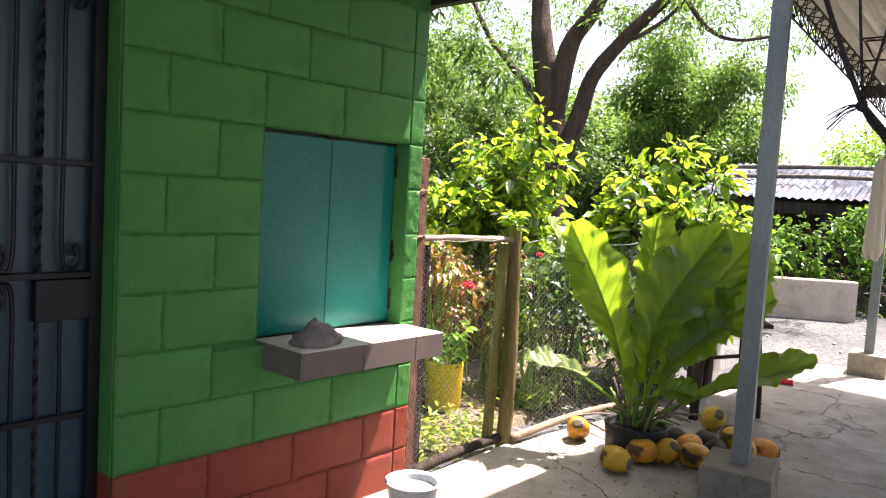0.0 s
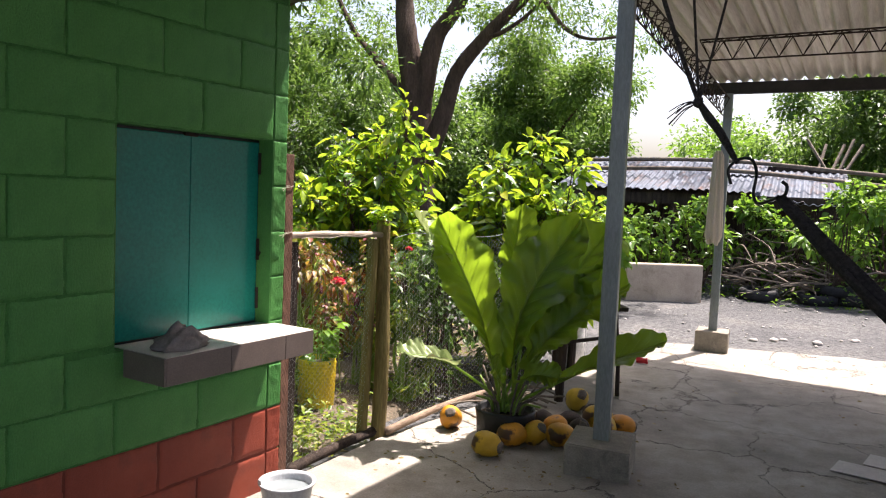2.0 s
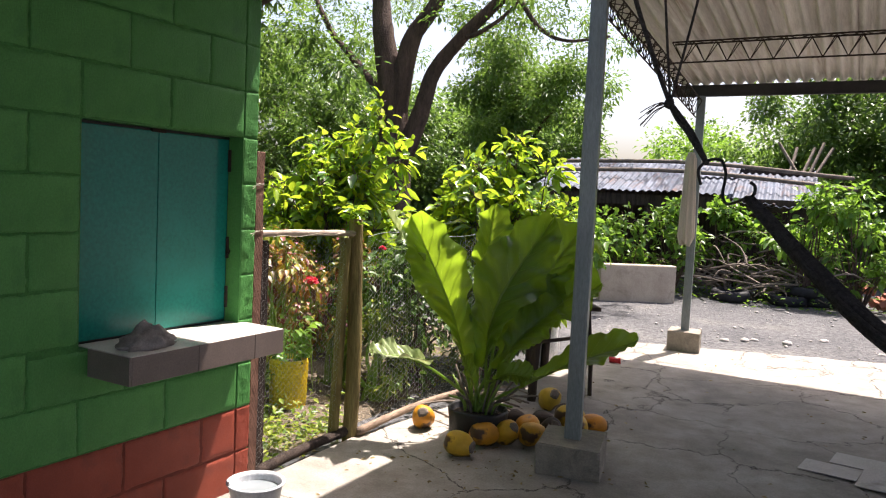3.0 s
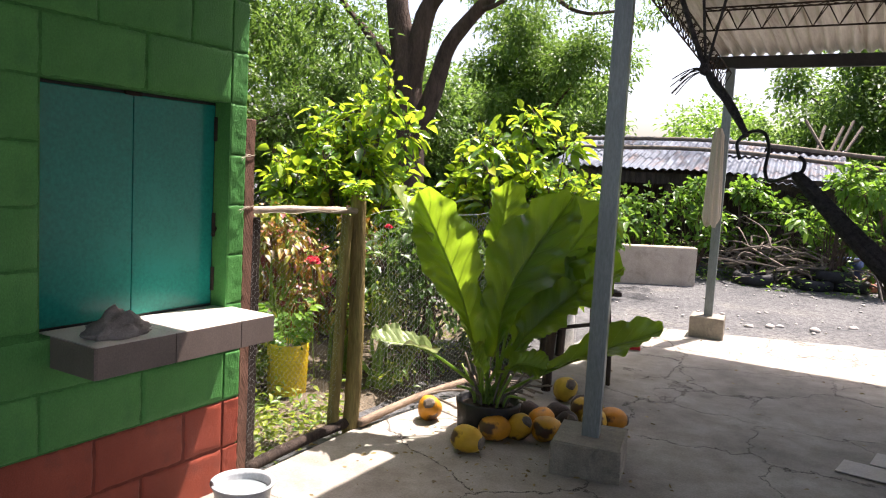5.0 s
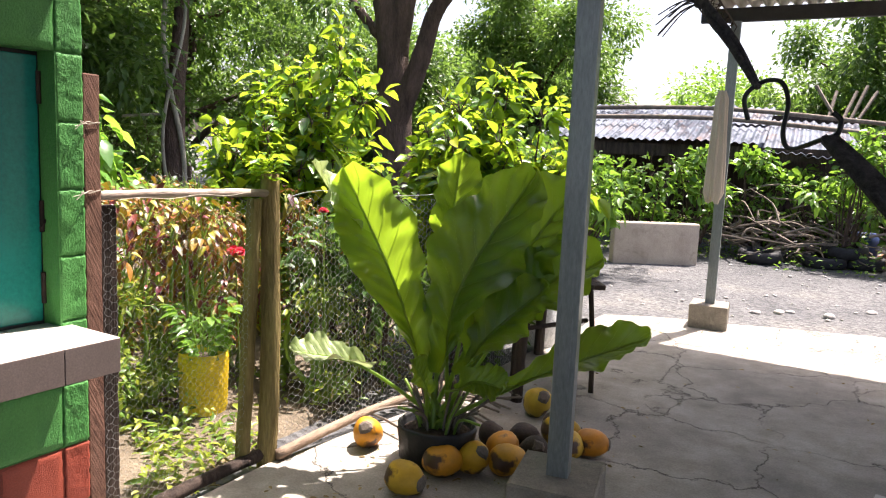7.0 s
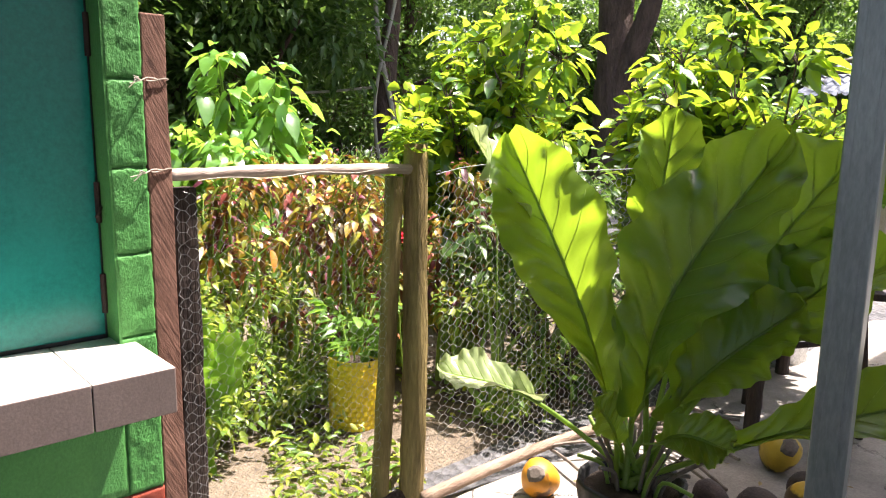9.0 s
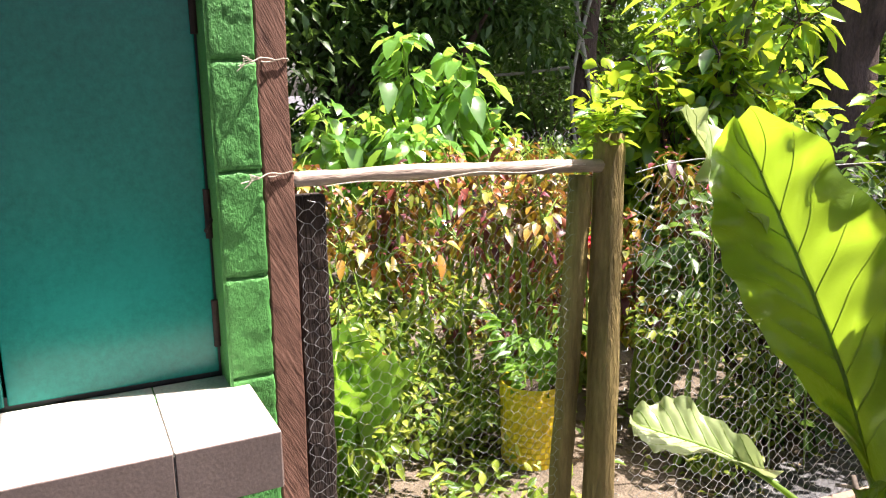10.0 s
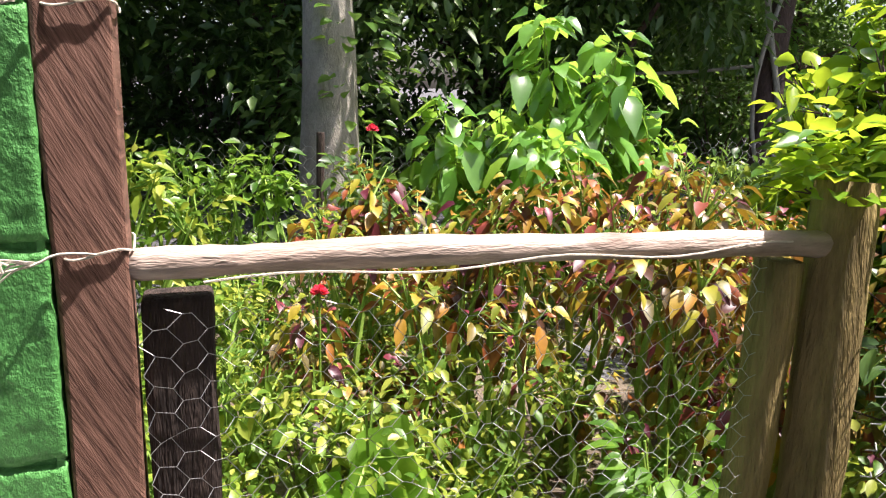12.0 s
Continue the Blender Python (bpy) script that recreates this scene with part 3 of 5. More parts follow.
def rough_block(y0, y1, z0, z1, mat, seed):
    """A column block under thick trowelled plaster: lumpy face, ragged edges, worn arrises."""
    b = bmesh.new()
    nu, nv, d = 24, 34, 0.03
    w, h = y1 - y0, z1 - z0
    grid = []
    for j in range(nv + 1):
        row = []
        for i in range(nu + 1):
            u, v = i / nu, j / nv
            p = (y0 + u * w, z0 + v * h)
            lump = 0.0022 * noise.noise((p[0] * 22, p[1] * 22, 3.0)) + 0.0013 * noise.noise((p[0] * 75, p[1] * 75, 8.0))
            side = min(u, 1 - u) * w
            flat = min(v, 1 - v) * h
            drop = 0.002 * max(0, 1 - side / 0.004) + (0.007 + 0.009 * noise.noise((p[0] * 30, z0 * 9, seed))) * max(0, 1 - flat / 0.0065)
            ragged = 0.004 * noise.noise((p[1] * 40, u * 2, seed)) if i in (0, nu) else 0.0
            row.append(b.verts.new((lump - drop, u * w + ragged, v * h)))
        grid.append(row)
    for p, q in zip(grid, grid[1:]):
        for i in range(nu):
            b.faces.new((p[i], p[i + 1], q[i + 1], q[i]))
    rim = grid[0] + [r[-1] for r in grid[1:]] + grid[-1][-2::-1] + [r[0] for r in grid[-2:0:-1]]
    back = [b.verts.new((-d, v.co.y, v.co.z)) for v in rim]
    for i in range(len(rim)):
        k = (i + 1) % len(rim)
        b.faces.new((rim[k], rim[i], back[i], back[k]))
    bmesh.ops.recalc_face_normals(b, faces=b.faces[:])
    for f in b.faces[:nu * nv]:
        f.smooth = True
    me = bpy.data.meshes.new("block")
    b.to_mesh(me)
    b.free()
    me.materials.append(M[mat])
    ob = new("block", me)
    ob.parent = wall_east
    ob.location = (WX, y0, z0)


BLOCK_CACHE = {}


def lay_block(y0, y1, z0, z1, mat, seed):
    if y0 > COLUMN - 0.01:
        rough_block(y0 - 0.002, y1 + 0.006, z0 + 0.0004, z1 - 0.0004, mat, seed)
        return
    g = 0.0036 if y1 < COLUMN + 0.01 else 0.0008
    w, h = round(y1 - y0 - 2 * g, 3), round(z1 - z0 - 2 * g, 3)
    key = (w, h, mat, seed % 5)
    if key not in BLOCK_CACHE:
        me = block_mesh(w, h, seed % 5 + int(w * 100), "block")
        me.materials.append(M[mat])
        BLOCK_CACHE[key] = me
    ob = new("block", BLOCK_CACHE[key])
    ob.parent = wall_east
    ob.location = (WX + random.Random(seed * 7 + 1).uniform(-0.002, 0.001), y0 + g, z0 + g)


def lay_wall():
    zs = [-0.025 + 0.21 * n for n in range(12)]
    seed = 0
    for n in range(len(zs) - 1):
        z0, z1 = zs[n], zs[n + 1]
        phase = -1.098 if n % 2 else -1.30
        edges = [DOOR_Y] + [phase + 0.4 * k for k in range(-3, 6) if DOOR_Y + 0.06 < phase + 0.4 * k < COLUMN - 0.05] + [COLUMN]
        mat = "red" if z1 <= RED_TOP + 0.012 else "green"
        spans = list(zip(edges, edges[1:])) + [(COLUMN, CORNER)]
        low = [(DOOR_END - 0.4 * (k + 1) + (0.2 if n % 2 else 0), DOOR_END - 0.4 * k + (0.2 if n % 2 else 0)) for k in range(4)]
        for a, b in spans + [(p, min(q, DOOR_END)) for p, q in low]:
            if z0 >= WIN[2] - 0.01 and z1 <= WIN[3] + 0.01:
                if b > WIN[0] and a < WIN[1] - 0.01:
                    if a < WIN[0] - 0.03:
                        b = WIN[0]
                    else:
                        continue
            seed += 1
            low_top = abs(z1 - 0.815) < 0.01 and b > WIN[0] + 0.02 and a < WIN[1] - 0.02
            lay_block(a, b, z0, WIN[2] - 0.003 if low_top else z1, mat, seed)
    part("red_base", box(WX - 0.02, DOOR_Y + 0.002, -0.1, WX - 0.0045, CORNER - 0.003, RED_TOP - 0.002), M["red_joint"], wall_east, "red painted joints of the base course")
    # paint on the reveal of the doorway and on the corner's end
    part("door_reveal", box(WX - T - 0.002, DOOR_Y - 0.004, RED_TOP, WX - 0.012, DOOR_Y + 0.001, 2.16), M["green"], wall_east)
    part("door_reveal", box(WX - T - 0.002, DOOR_Y - 0.004, 0.0, WX - 0.012, DOOR_Y + 0.001, RED_TOP), M["red"], wall_east)
    part("window_reveal", box(WX - T + 0.06, WIN[1] - 0.006, WIN[2], WX - 0.002, WIN[1] + 0.001, WIN[3]), M["green"], wall_east)
    part("corner_render", box(WX - T, CORNER - 0.003, 0.0, WX - 0.004, CORNER + 0.004, 2.45), M["green"], wall_east)


def house_roof():
    return corrugated(8.3, 5.55, 0.076, 0.018, m=Matrix.Translation((-4.4, 0.16, 2.50)) @ pose(0, 0, 0, 0, 0, -90), steps=4)


roof_house = housed(structure("roof_house", house_roof(), M["oldzinc"], "corrugated zinc roof of the green house", "roof", True))
eave = housed(structure("eave_beam", box(-4.2, 0.06, 2.335, 0.72, 0.12, 2.485, 0.006), M["beam"], "dark wooden rafter under the house eave", "beam"))

# ---- patio roof on posts ----
EAVE_Y, EAVE_Z, SLOPE, ROOF_X0, ROOF_X1, ROOF_Y0 = 7.95, 2.64, 0.105, -1.03, 6.6, -4.5


def roof_z(y):
    return EAVE_Z + SLOPE * (EAVE_Y - y)


def patio_roof():
    ob = thing("patio_roof", "corrugated zinc patio roof on welded lattice joists", "roof", at=(0, 0, 0))
    ob["kind"] = "structure"
    ang = math.degrees(math.atan(SLOPE))
    x, k = ROOF_X0, 0
    while x < ROOF_X1:
        for j, (ya, yb) in enumerate(((EAVE_Y + 0.1, 5.0), (5.1, 2.0), (2.1, -1.2), (-1.1, ROOF_Y0))):
            length = (ya - yb) / math.cos(radians(ang))
            m = Matrix.Translation((x, yb, roof_z(yb) + 0.045 + 0.004 * (j % 2) + 0.006 * (k % 2))) @ pose(0, 0, 0, -ang, 0, 0)
            part("sheet", corrugated(0.86, length, 0.105, 0.056, m=m, steps=6, warp=0.003, seed=k * 5 + j), M["zinc"], ob, smooth=True)
        x += 0.80
        k += 1
    return ob


def lattice(p, q, depth=0.16, name="lattice_joist", parent=None):
    """A welded joist: three chords and zig-zag rods."""
    p, q = Vector(p), Vector(q)
    d = (q - p).normalized()
    side = d.cross(Vector((0, 0, 1))).normalized() * 0.05
    down = Vector((0, 0, -depth))
    bm = bmesh.new()
    for off in (side, -side, down):
        tube([p + off, q + off], 0.007, 5, bm)
    n = int((q - p).length / 0.17)
    for i in range(n):
        a, b = p.lerp(q, i / n), p.lerp(q, (i + 0.5) / n)
        c = p.lerp(q, (i + 1) / n)
        for off in (side, -side):
            tube([a + off, b + down], 0.0045, 4, bm)
            tube([b + down, c + off], 0.0045, 4, bm)
        tube([a + side, b - side], 0.004, 4, bm)
        tube([b - side, c + side], 0.004, 4, bm)
    return part(name, bm, M["blackrust"], parent, "rusty welded steel lattice joist")


patio = patio_roof()
for yy in (6.55, 4.2, 1.8, -0.8):
    lattice((ROOF_X0 + 0.3, yy, roof_z(yy) - 0.0), (ROOF_X1 - 0.1, yy, roof_z(yy) - 0.0), parent=patio)
for xx in (-0.78, 3.4):
    lattice((xx, EAVE_Y - 0.1, roof_z(EAVE_Y - 0.1) - 0.16), (xx, ROOF_Y0 + 0.2, roof_z(ROOF_Y0 + 0.2) - 0.16), parent=patio)
patio.matrix_world = pose(ROOF_X0, EAVE_Y, 0, 0, 0, -5.5) @ pose(-ROOF_X0, -EAVE_Y, 0)
part("eave_beam", box(ROOF_X0 + 0.0, EAVE_Y - 0.05, EAVE_Z - 0.10, ROOF_X1, EAVE_Y + 0.0, EAVE_Z + 0.012, 0.004), M["beam"], patio, "dark painted steel eave beam")


def post(x, y, top, base_h, base_w, base_d, rz, label, size=0.085):
    t = thing("roof_post", label, "post", "roof posts on concrete footings", at=(x, y, 0), rz=rz)
    b = bmesh.new()
    s = size / 2
    box(-s, -s, base_h - 0.01, s, s * 0.9, top, 0.004, b)
    box(-s * 0.5, -s - 0.003, base_h + 0.02, s * 0.5, -s, top, 0.001, b)
    part("shaft", b, M["galv"], t, "galvanised steel box section")
    f = box(-base_w / 2, -base_d / 2, -0.02, base_w / 2, base_d / 2, base_h, 0.012)
    r = random.Random(int(x * 100))
    for v in f.verts:
        v.co += Vector((r.uniform(-.006, .006), r.uniform(-.006, .006), r.uniform(-.004, .004)))
    part("footing", f, M["concrete"], t, "rough cast concrete footing")
    return t


post(-0.89, 3.94, roof_z(3.94) - 0.16, 0.165, 0.335, 0.37, 6, "galvanised steel roof post on a low concrete footing")
post(-0.75, 7.87, EAVE_Z - 0.10, 0.20, 0.31, 0.30, 2, "galvanised steel roof post at the patio's sunny edge", 0.08)
post(3.4, 7.87, EAVE_Z - 0.10, 0.20, 0.31, 0.30, 0, "galvanised steel roof post at the patio's sunny edge", 0.08)
lay_wall()


# ---- window shutters, sill, door ----
def shutters():
    y0, y1, z0, z1 = WIN
    t = thing("window_1", "closed teal painted steel window shutters", "window shutter")
    t.matrix_world = HOUSE @ pose(WX - 0.085, y0, z0)
    t["kind"] = "structure"
    w, h = y1 - y0, z1 - z0
    m = w * 0.5
    part("shutter_leaf", box(-0.012, 0.012, 0.012, 0.004, m - 0.0025, h - 0.012, 0.003), M["teal"], t)
    part("shutter_leaf", box(-0.012, m + 0.0025, 0.012, 0.0, w - 0.012, h - 0.012, 0.003), M["teal"], t)
    fr = bmesh.new()
    for a in ((-0.02, 0, 0, -0.004, 0.03, h), (-0.02, w - 0.03, 0, -0.004, w - 0.0065, h), (-0.02, 0.03, h - 0.03, -0.004, w - 0.03, h), (-0.02, 0.03, 0, -0.004, w - 0.03, 0.03)):
        box(*a, 0.001, fr)
    part("shutter_frame", fr, M["iron"], t)
    for z in (0.30, 0.07, 0.70):
        b = tube([(0.006, w - 0.012, z), (0.006, w - 0.012, z + 0.10)], 0.0075, 8)
        part("hinge", b, M["blackrust"], t, "rusty hinge")
    lb = tube(curve_points([(0.006, w - 0.018, 0.315), (0.02, w - 0.02, 0.32), (0.022, w - 0.012, 0.335), (0.01, w - 0.006, 0.34)], 4), 0.004, 6)
    part("latch", lb, M["blackrust"], t, "rusty latch")
    tb = box(-0.004, m - 0.04, h - 0.016, 0.012, m + 0.03, h - 0.001, 0.002)
    part("top_catch", tb, M["blackrust"], t, "rusty catch")
    return t


shutters()


def sill():
    t = thing("window_sill", "tiled counter ledge under the shuttered window", "ledge")
    t.matrix_world = HOUSE @ pose(WX, -0.862, 0.692)
    L, D, H = 0.806, 0.243, 0.108
    part("core", box(-0.10, 0.004, 0.004, D - 0.010, L - 0.010, H - 0.012), M["grout"], t)
    for i in range(3):
        a, b = 0.004 + i * 0.311, min(0.004 + (i + 1) * 0.311 - 0.003, L - 0.002)
        # front tile in the shade-darkened colour, top tile in the sun-paled one
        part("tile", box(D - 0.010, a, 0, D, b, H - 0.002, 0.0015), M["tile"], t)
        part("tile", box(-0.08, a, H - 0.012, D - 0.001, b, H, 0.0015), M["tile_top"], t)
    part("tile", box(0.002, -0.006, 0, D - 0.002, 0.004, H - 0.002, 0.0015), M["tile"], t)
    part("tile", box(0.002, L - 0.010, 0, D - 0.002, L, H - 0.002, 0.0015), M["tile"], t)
    return t


sill()


def rag():
    r = random.Random(5)
    bm = bmesh.new()
    bmesh.ops.create_icosphere(bm, subdivisions=4, radius=1.0)
    for v in bm.verts:
        n = v.co.normalized()
        k = 1 + 0.22 * noise.noise(n * 2.2) + 0.18 * noise.noise(n * 6.0) + 0.10 * noise.noise(n * 14.0)
        z = max(n.z, -0.15)
        v.co = Vector((n.x * 0.075 * k, n.y * 0.115 * k, (z + 0.15) * 0.066 * k * (1.2 - 0.6 * abs(n.y))))
    ob = mesh_object("rag", bm, M["rag"], True)
    ob.matrix_world = HOUSE @ pose(0.125, -0.70, 0.80)
    tagged(ob, "crumpled brown-grey rag lying on the ledge", "rag")


rag()


def iron_door():
    t = thing("door_1", "closed black wrought-iron grille door with twisted bars", "door")
    t.matrix_world = HOUSE @ pose(WX - T + 0.02, DOOR_END, 0.02)
    t["kind"] = "structure"
    W, H = DOOR_Y - DOOR_END, 2.10
    fr = bmesh.new()
    for a in ((0, 0, 0, 0.03, 0.045, H), (0, W - 0.045, 0, 0.03, W - 0.005, H), (0, 0.045, 0, 0.03, W - 0.045, 0.18), (0, 0.045, H - 0.04, 0.03, W - 0.045, H), (0.005, 0.045, 0.575, 0.025, W - 0.045, 0.595),
              (0.005, 0.045, 1.06, 0.025, W - 0.045, 1.08), (0.005, 0.045, 1.435, 0.025, W - 0.045, 1.455)):
        box(*a, 0.002, fr)
    part("door_frame", fr, M["iron"], t)
    part("door_panel", box(-0.03, 0.03, 0.05, -0.015, W - 0.03, H - 0.03), M["doorpanel"], t, "blue-grey steel door behind the grille")
    part("lock_box", box(-0.014, W - 0.22, 0.92, 0.035, W - 0.046, 1.058, 0.003), M["iron"], t, "black steel lock box")
    for i in range(4):
        y = W - 0.21 - i * 0.235
        tw = bmesh.new()
        rings = []
        for k in range(150):
            z = 0.18 + k / 149 * (H - 0.22)
            a = k * 0.32
            s = 0.0095 + 0.0045 * abs(math.sin(a * 0.5)) if z > 1.0 else 0.009
            rings.append([tw.verts.new((0.015 + s * math.cos(a + q * math.pi / 2), y + s * math.sin(a + q * math.pi / 2), z)) for q in range(4)])
        for p, q in zip(rings, rings[1:]):
            for k in range(4):
                tw.faces.new((p[k], p[(k + 1) % 4], q[(k + 1) % 4], q[k]))
        part("twisted_bar", tw, M["iron"], t)
        for sgn in (1, -1):
            for z0, z1 in ((0.20, 1.055), (1.085, H - 0.06)):
                yy, c = y + sgn * 0.075, sgn * 0.045
                pts = [(0.015, yy + c * 1.0, z0 + 0.05), (0.015, yy + c * 0.75, z0 + 0.075), (0.015, yy + c * 1.15, z0 + 0.085), (0.015, yy + c * 1.4, z0 + 0.04), (0.015, yy + c * 0.7, z0 + 0.005),
                       (0.015, yy, z0 + 0.06), (0.015, yy, (z0 + z1) / 2), (0.015, yy, z1 - 0.06), (0.015, yy + c * 0.7, z1 - 0.005), (0.015, yy + c * 1.4, z1 - 0.04), (0.015, yy + c * 1.15, z1 - 0.085),
                       (0.015, yy + c * 0.75, z1 - 0.075), (0.015, yy + c, z1 - 0.05)]
                part("scroll_bar", tube(curve_points(pts, 5), 0.007, 6), M["iron"], t)
    return t


iron_door()


# ---- gate and fence ----
def hex_net(place, width, height, cell, radius, seed=0, sag=0.006):
    """Chicken wire: place(u, v) gives the point; twisted wires round six-sided holes."""
    bm = bmesh.new()
    r = random.Random(seed)
    cols, rows = int(height / cell), int(width / (cell * 0.86))
    verts = {}

    def pt(i, j):
        if (i, j) not in verts:
            u = (i * 0.5) * cell
            v = j * cell * 0.43 * 2 * 0.5
            w = Vector((r.uniform(-1, 1), r.uniform(-1, 1), r.uniform(-1, 1))) * cell * 0.10
            verts[(i, j)] = Vector(place(min(v, width), min(u, height))) + w
        return verts[(i, j)]

    for row in range(rows * 2 // 2):
        for col in range(cols):
            i = col * 2 + (row % 2)
            j = row * 2
            a, b, c = pt(i, j), pt(i + 1, j + 1), pt(i + 2, j)
            d = pt(i + 1, j + 2) if True else None
            for p, q in ((a, b), (b, c), (b, d)):
                tube([p, q], radius, 3, bm, caps=False)
    return bm


def gate_and_posts():
    wp = thing("gate_post", "rough-sawn reddish wooden gate post tied with string", "post", "gate posts", at=(-2.205, 2.8885, 0))
    b = box(-0.075, -0.037, -0.05, 0.0, 0.027, 1.60, 0.004)
    bmesh.ops.subdivide_edges(b, edges=[e for e in b.edges if abs(e.verts[0].co.z - e.verts[1].co.z) > 1], cuts=30)
    for v in b.verts:
        v.co.x += 0.003 * noise.noise((v.co.z * 5, v.co.y * 30, 1))
        v.co.y += 0.003 * noise.noise((v.co.z * 4, v.co.x * 30, 5))
    part("beam", b, M["wood_red"], wp)
    for z, e0 in ((1.225, -0.085), (1.445, -0.075)):
        c = []
        for k in range(14):
            a = k / 13 * 2 * math.pi
            c.append((-0.0375 + 0.0405 * math.copysign(min(1, abs(math.cos(a)) * 1.4), math.cos(a)), 0.030 * math.copysign(min(1, abs(math.sin(a)) * 1.4), math.sin(a)), z + 0.004 * math.sin(a * 3)))
        c += [(0.012, -0.03, z + 0.004), (0.016, -0.05, z - 0.004), (0.010, e0, z - 0.012)]
        part("tie_string", tube(curve_points(c, 3), 0.0013, 5), M["string"], wp, "frayed string tie")
        for q in range(4):
            e = [(0.012, -0.045, z - 0.003), (0.020 + 0.004 * q, -0.062 - 0.004 * q, z + 0.004 * (q - 1.5)), (0.020 + 0.006 * q, -0.082 + 0.006 * q, z + 0.008 * (q - 2) - 0.006)]
            part("string_end", tube(curve_points(e, 3), 0.001, 4), M["string"], wp)
    g = thing("garden_gate", "makeshift garden gate of poles and chicken wire", "gate", at=(-2.22, 2.92, 0))
    db = box(-0.045, 0.002, 0.06, 0.0, 0.07, 1.175, 0.006)
    bmesh.ops.subdivide_edges(db, edges=[e for e in db.edges if abs(e.verts[0].co.z - e.verts[1].co.z) > 1], cuts=50)
    for v in db.verts:
        v.co.x += 0.006 * noise.noise((v.co.z * 14, v.co.y * 60, 1))
        v.co.y += 0.005 * noise.noise((v.co.z * 11, v.co.x * 60, 5))
    part("hinge_stile", db, M["wood_dark"], g, "dark split wooden stile")
    rail = curve_points([(0.0, -0.006, 1.210), (0.003, 0.10, 1.210), (0.0, 0.28, 1.208), (0.003, 0.55, 1.200), (0.0, 0.72, 1.194), (0.01, 0.86, 1.188)], 8)
    part("top_rail", tube(rail, [0.0150 + 0.001 * math.sin(i * 0.5) + 0.003 * i / len(rail) for i in range(len(rail))], 12, wobble=0.12, seed=4), M["wood_rail"], g, "bare grey branch rail", True)
    wirepts = [(0.022 + 0.003 * math.sin(k * 0.9), 0.06 + k * 0.036, 1.194 + 0.005 * math.sin(k * 0.75)) for k in range(21)]
    part("binding_wire", tube(wirepts, 0.0013, 5), M["string"], g, "loose binding wire along the rail")
    low = curve_points([(0.0, 0.0, 0.03), (0.0, 0.4, 0.03), (0.04, 0.86, 0.03)], 8)
    part("bottom_rail", tube(low, 0.028, 10, wobble=0.14, seed=5), M["wood_dark"], g, smooth=True)
    part("latch_stile", tube(curve_points([(0.0, 0.715, 0.03), (-0.005, 0.752, 0.5), (-0.012, 0.795, 1.165)], 8), 0.031, 12, wobble=0.14, seed=6), M["wood_pole"], g, "slim mossy pole stile", True)
    part("chicken_wire", hex_net(lambda u, v: (0.012 + 0.006 * math.sin(u * 9) * math.sin(v * 7), -0.0 + u, 0.06 + v), 0.76, 1.11, 0.029, 0.00042, 3), M["wire"], g, "galvanised chicken wire")
    rp = thing("gate_post", "round mossy brown gate post stapled with chicken wire", "post", "gate posts", at=(-2.175, 3.745, 0))
    part("pole", tube(curve_points([(0, 0, -0.05), (0.005, 0.01, 0.45), (-0.02, 0.032, 0.9), (-0.045, 0.055, 1.27)], 8), [0.044 - 0.00012 * i for i in range(25)], 14, wobble=0.1, seed=9), M["wood_pole"], rp, smooth=True)
    for k in range(30):
        z = 0.08 + k * 0.038
        y = 0.045 * z
        e = [(0.028, 0.028 + y, z), (0.040, 0.034 + y, z + 0.004), (0.020, 0.056 + y, z - 0.004 + 0.008 * math.sin(k * 2.1))]
        part("wire_end", tube(e, 0.0011, 4), M["wire"], rp)
    log = thing("border_log", "weathered pole lying along the patio's garden edge", "log", at=(-2.12, 3.75, 0.02))
    part("pole", tube(curve_points([(0.0, 0.0, 0.01), (0.05, 0.35, 0.03), (0.12, 0.72, 0.045), (0.24, 1.35, 0.03)], 8), [0.025 - 0.0002 * i for i in range(25)], 12, wobble=0.08, seed=12), M["wood_log"], log, smooth=True)
    f = thing("wire_fence", "chicken wire fence along the garden", "fence", at=(0, 0, 0))
    def along(u, v):
        return (-2.16 + 0.20 * u, 3.84 + u, 0.02 + v + 0.02 * math.sin(u * 6))
    def bulge(u, v):
        p = along(u, v)
        return (p[0] + 0.03 * math.sin(u * 5 + v * 3), p[1], p[2])
    part("chicken_wire", hex_net(bulge, 2.3, 1.14, 0.034, 0.0008, 8), M["wire"], f, "galvanised chicken wire")
    part("fence_wire", tube([along(u / 10, 1.15 + 0.01 * math.sin(u)) for u in range(0, 24)], 0.0016, 5), M["wire"], f)
    part("fence_post", tube([along(2.3, -0.05), along(2.32, 0.6), along(2.3, 1.2)], 0.035, 10, wobble=0.1), M["wood_dark"], f)
    back = thing("back_fence", "sagging chicken wire fence behind the garden bed", "fence", at=(0, 0, 0))
    part("chicken_wire", hex_net(lambda u, v: (-6.0 + 0.02 * math.sin(u * 3), 2.2 + u, 0.15 + v + 0.05 * math.sin(u * 1.7) * v), 6.0, 0.90, 0.07, 0.0012, 11), M["wire"], back)
    for u in (0, 1.6, 3.3, 5.0, 6.0):
        part("fence_post", tube([(-6.0, 2.2 + u, -0.05), (-6.02, 2.22 + u, 1.1)], 0.025, 8, wobble=0.1), M["wood_dark"], back)


gate_and_posts()


M["red_tin"] = mottled("red_tin", (0.45, 0.02, 0.03), (0.6, 0.04, 0.05), 20, 90, 0.35)


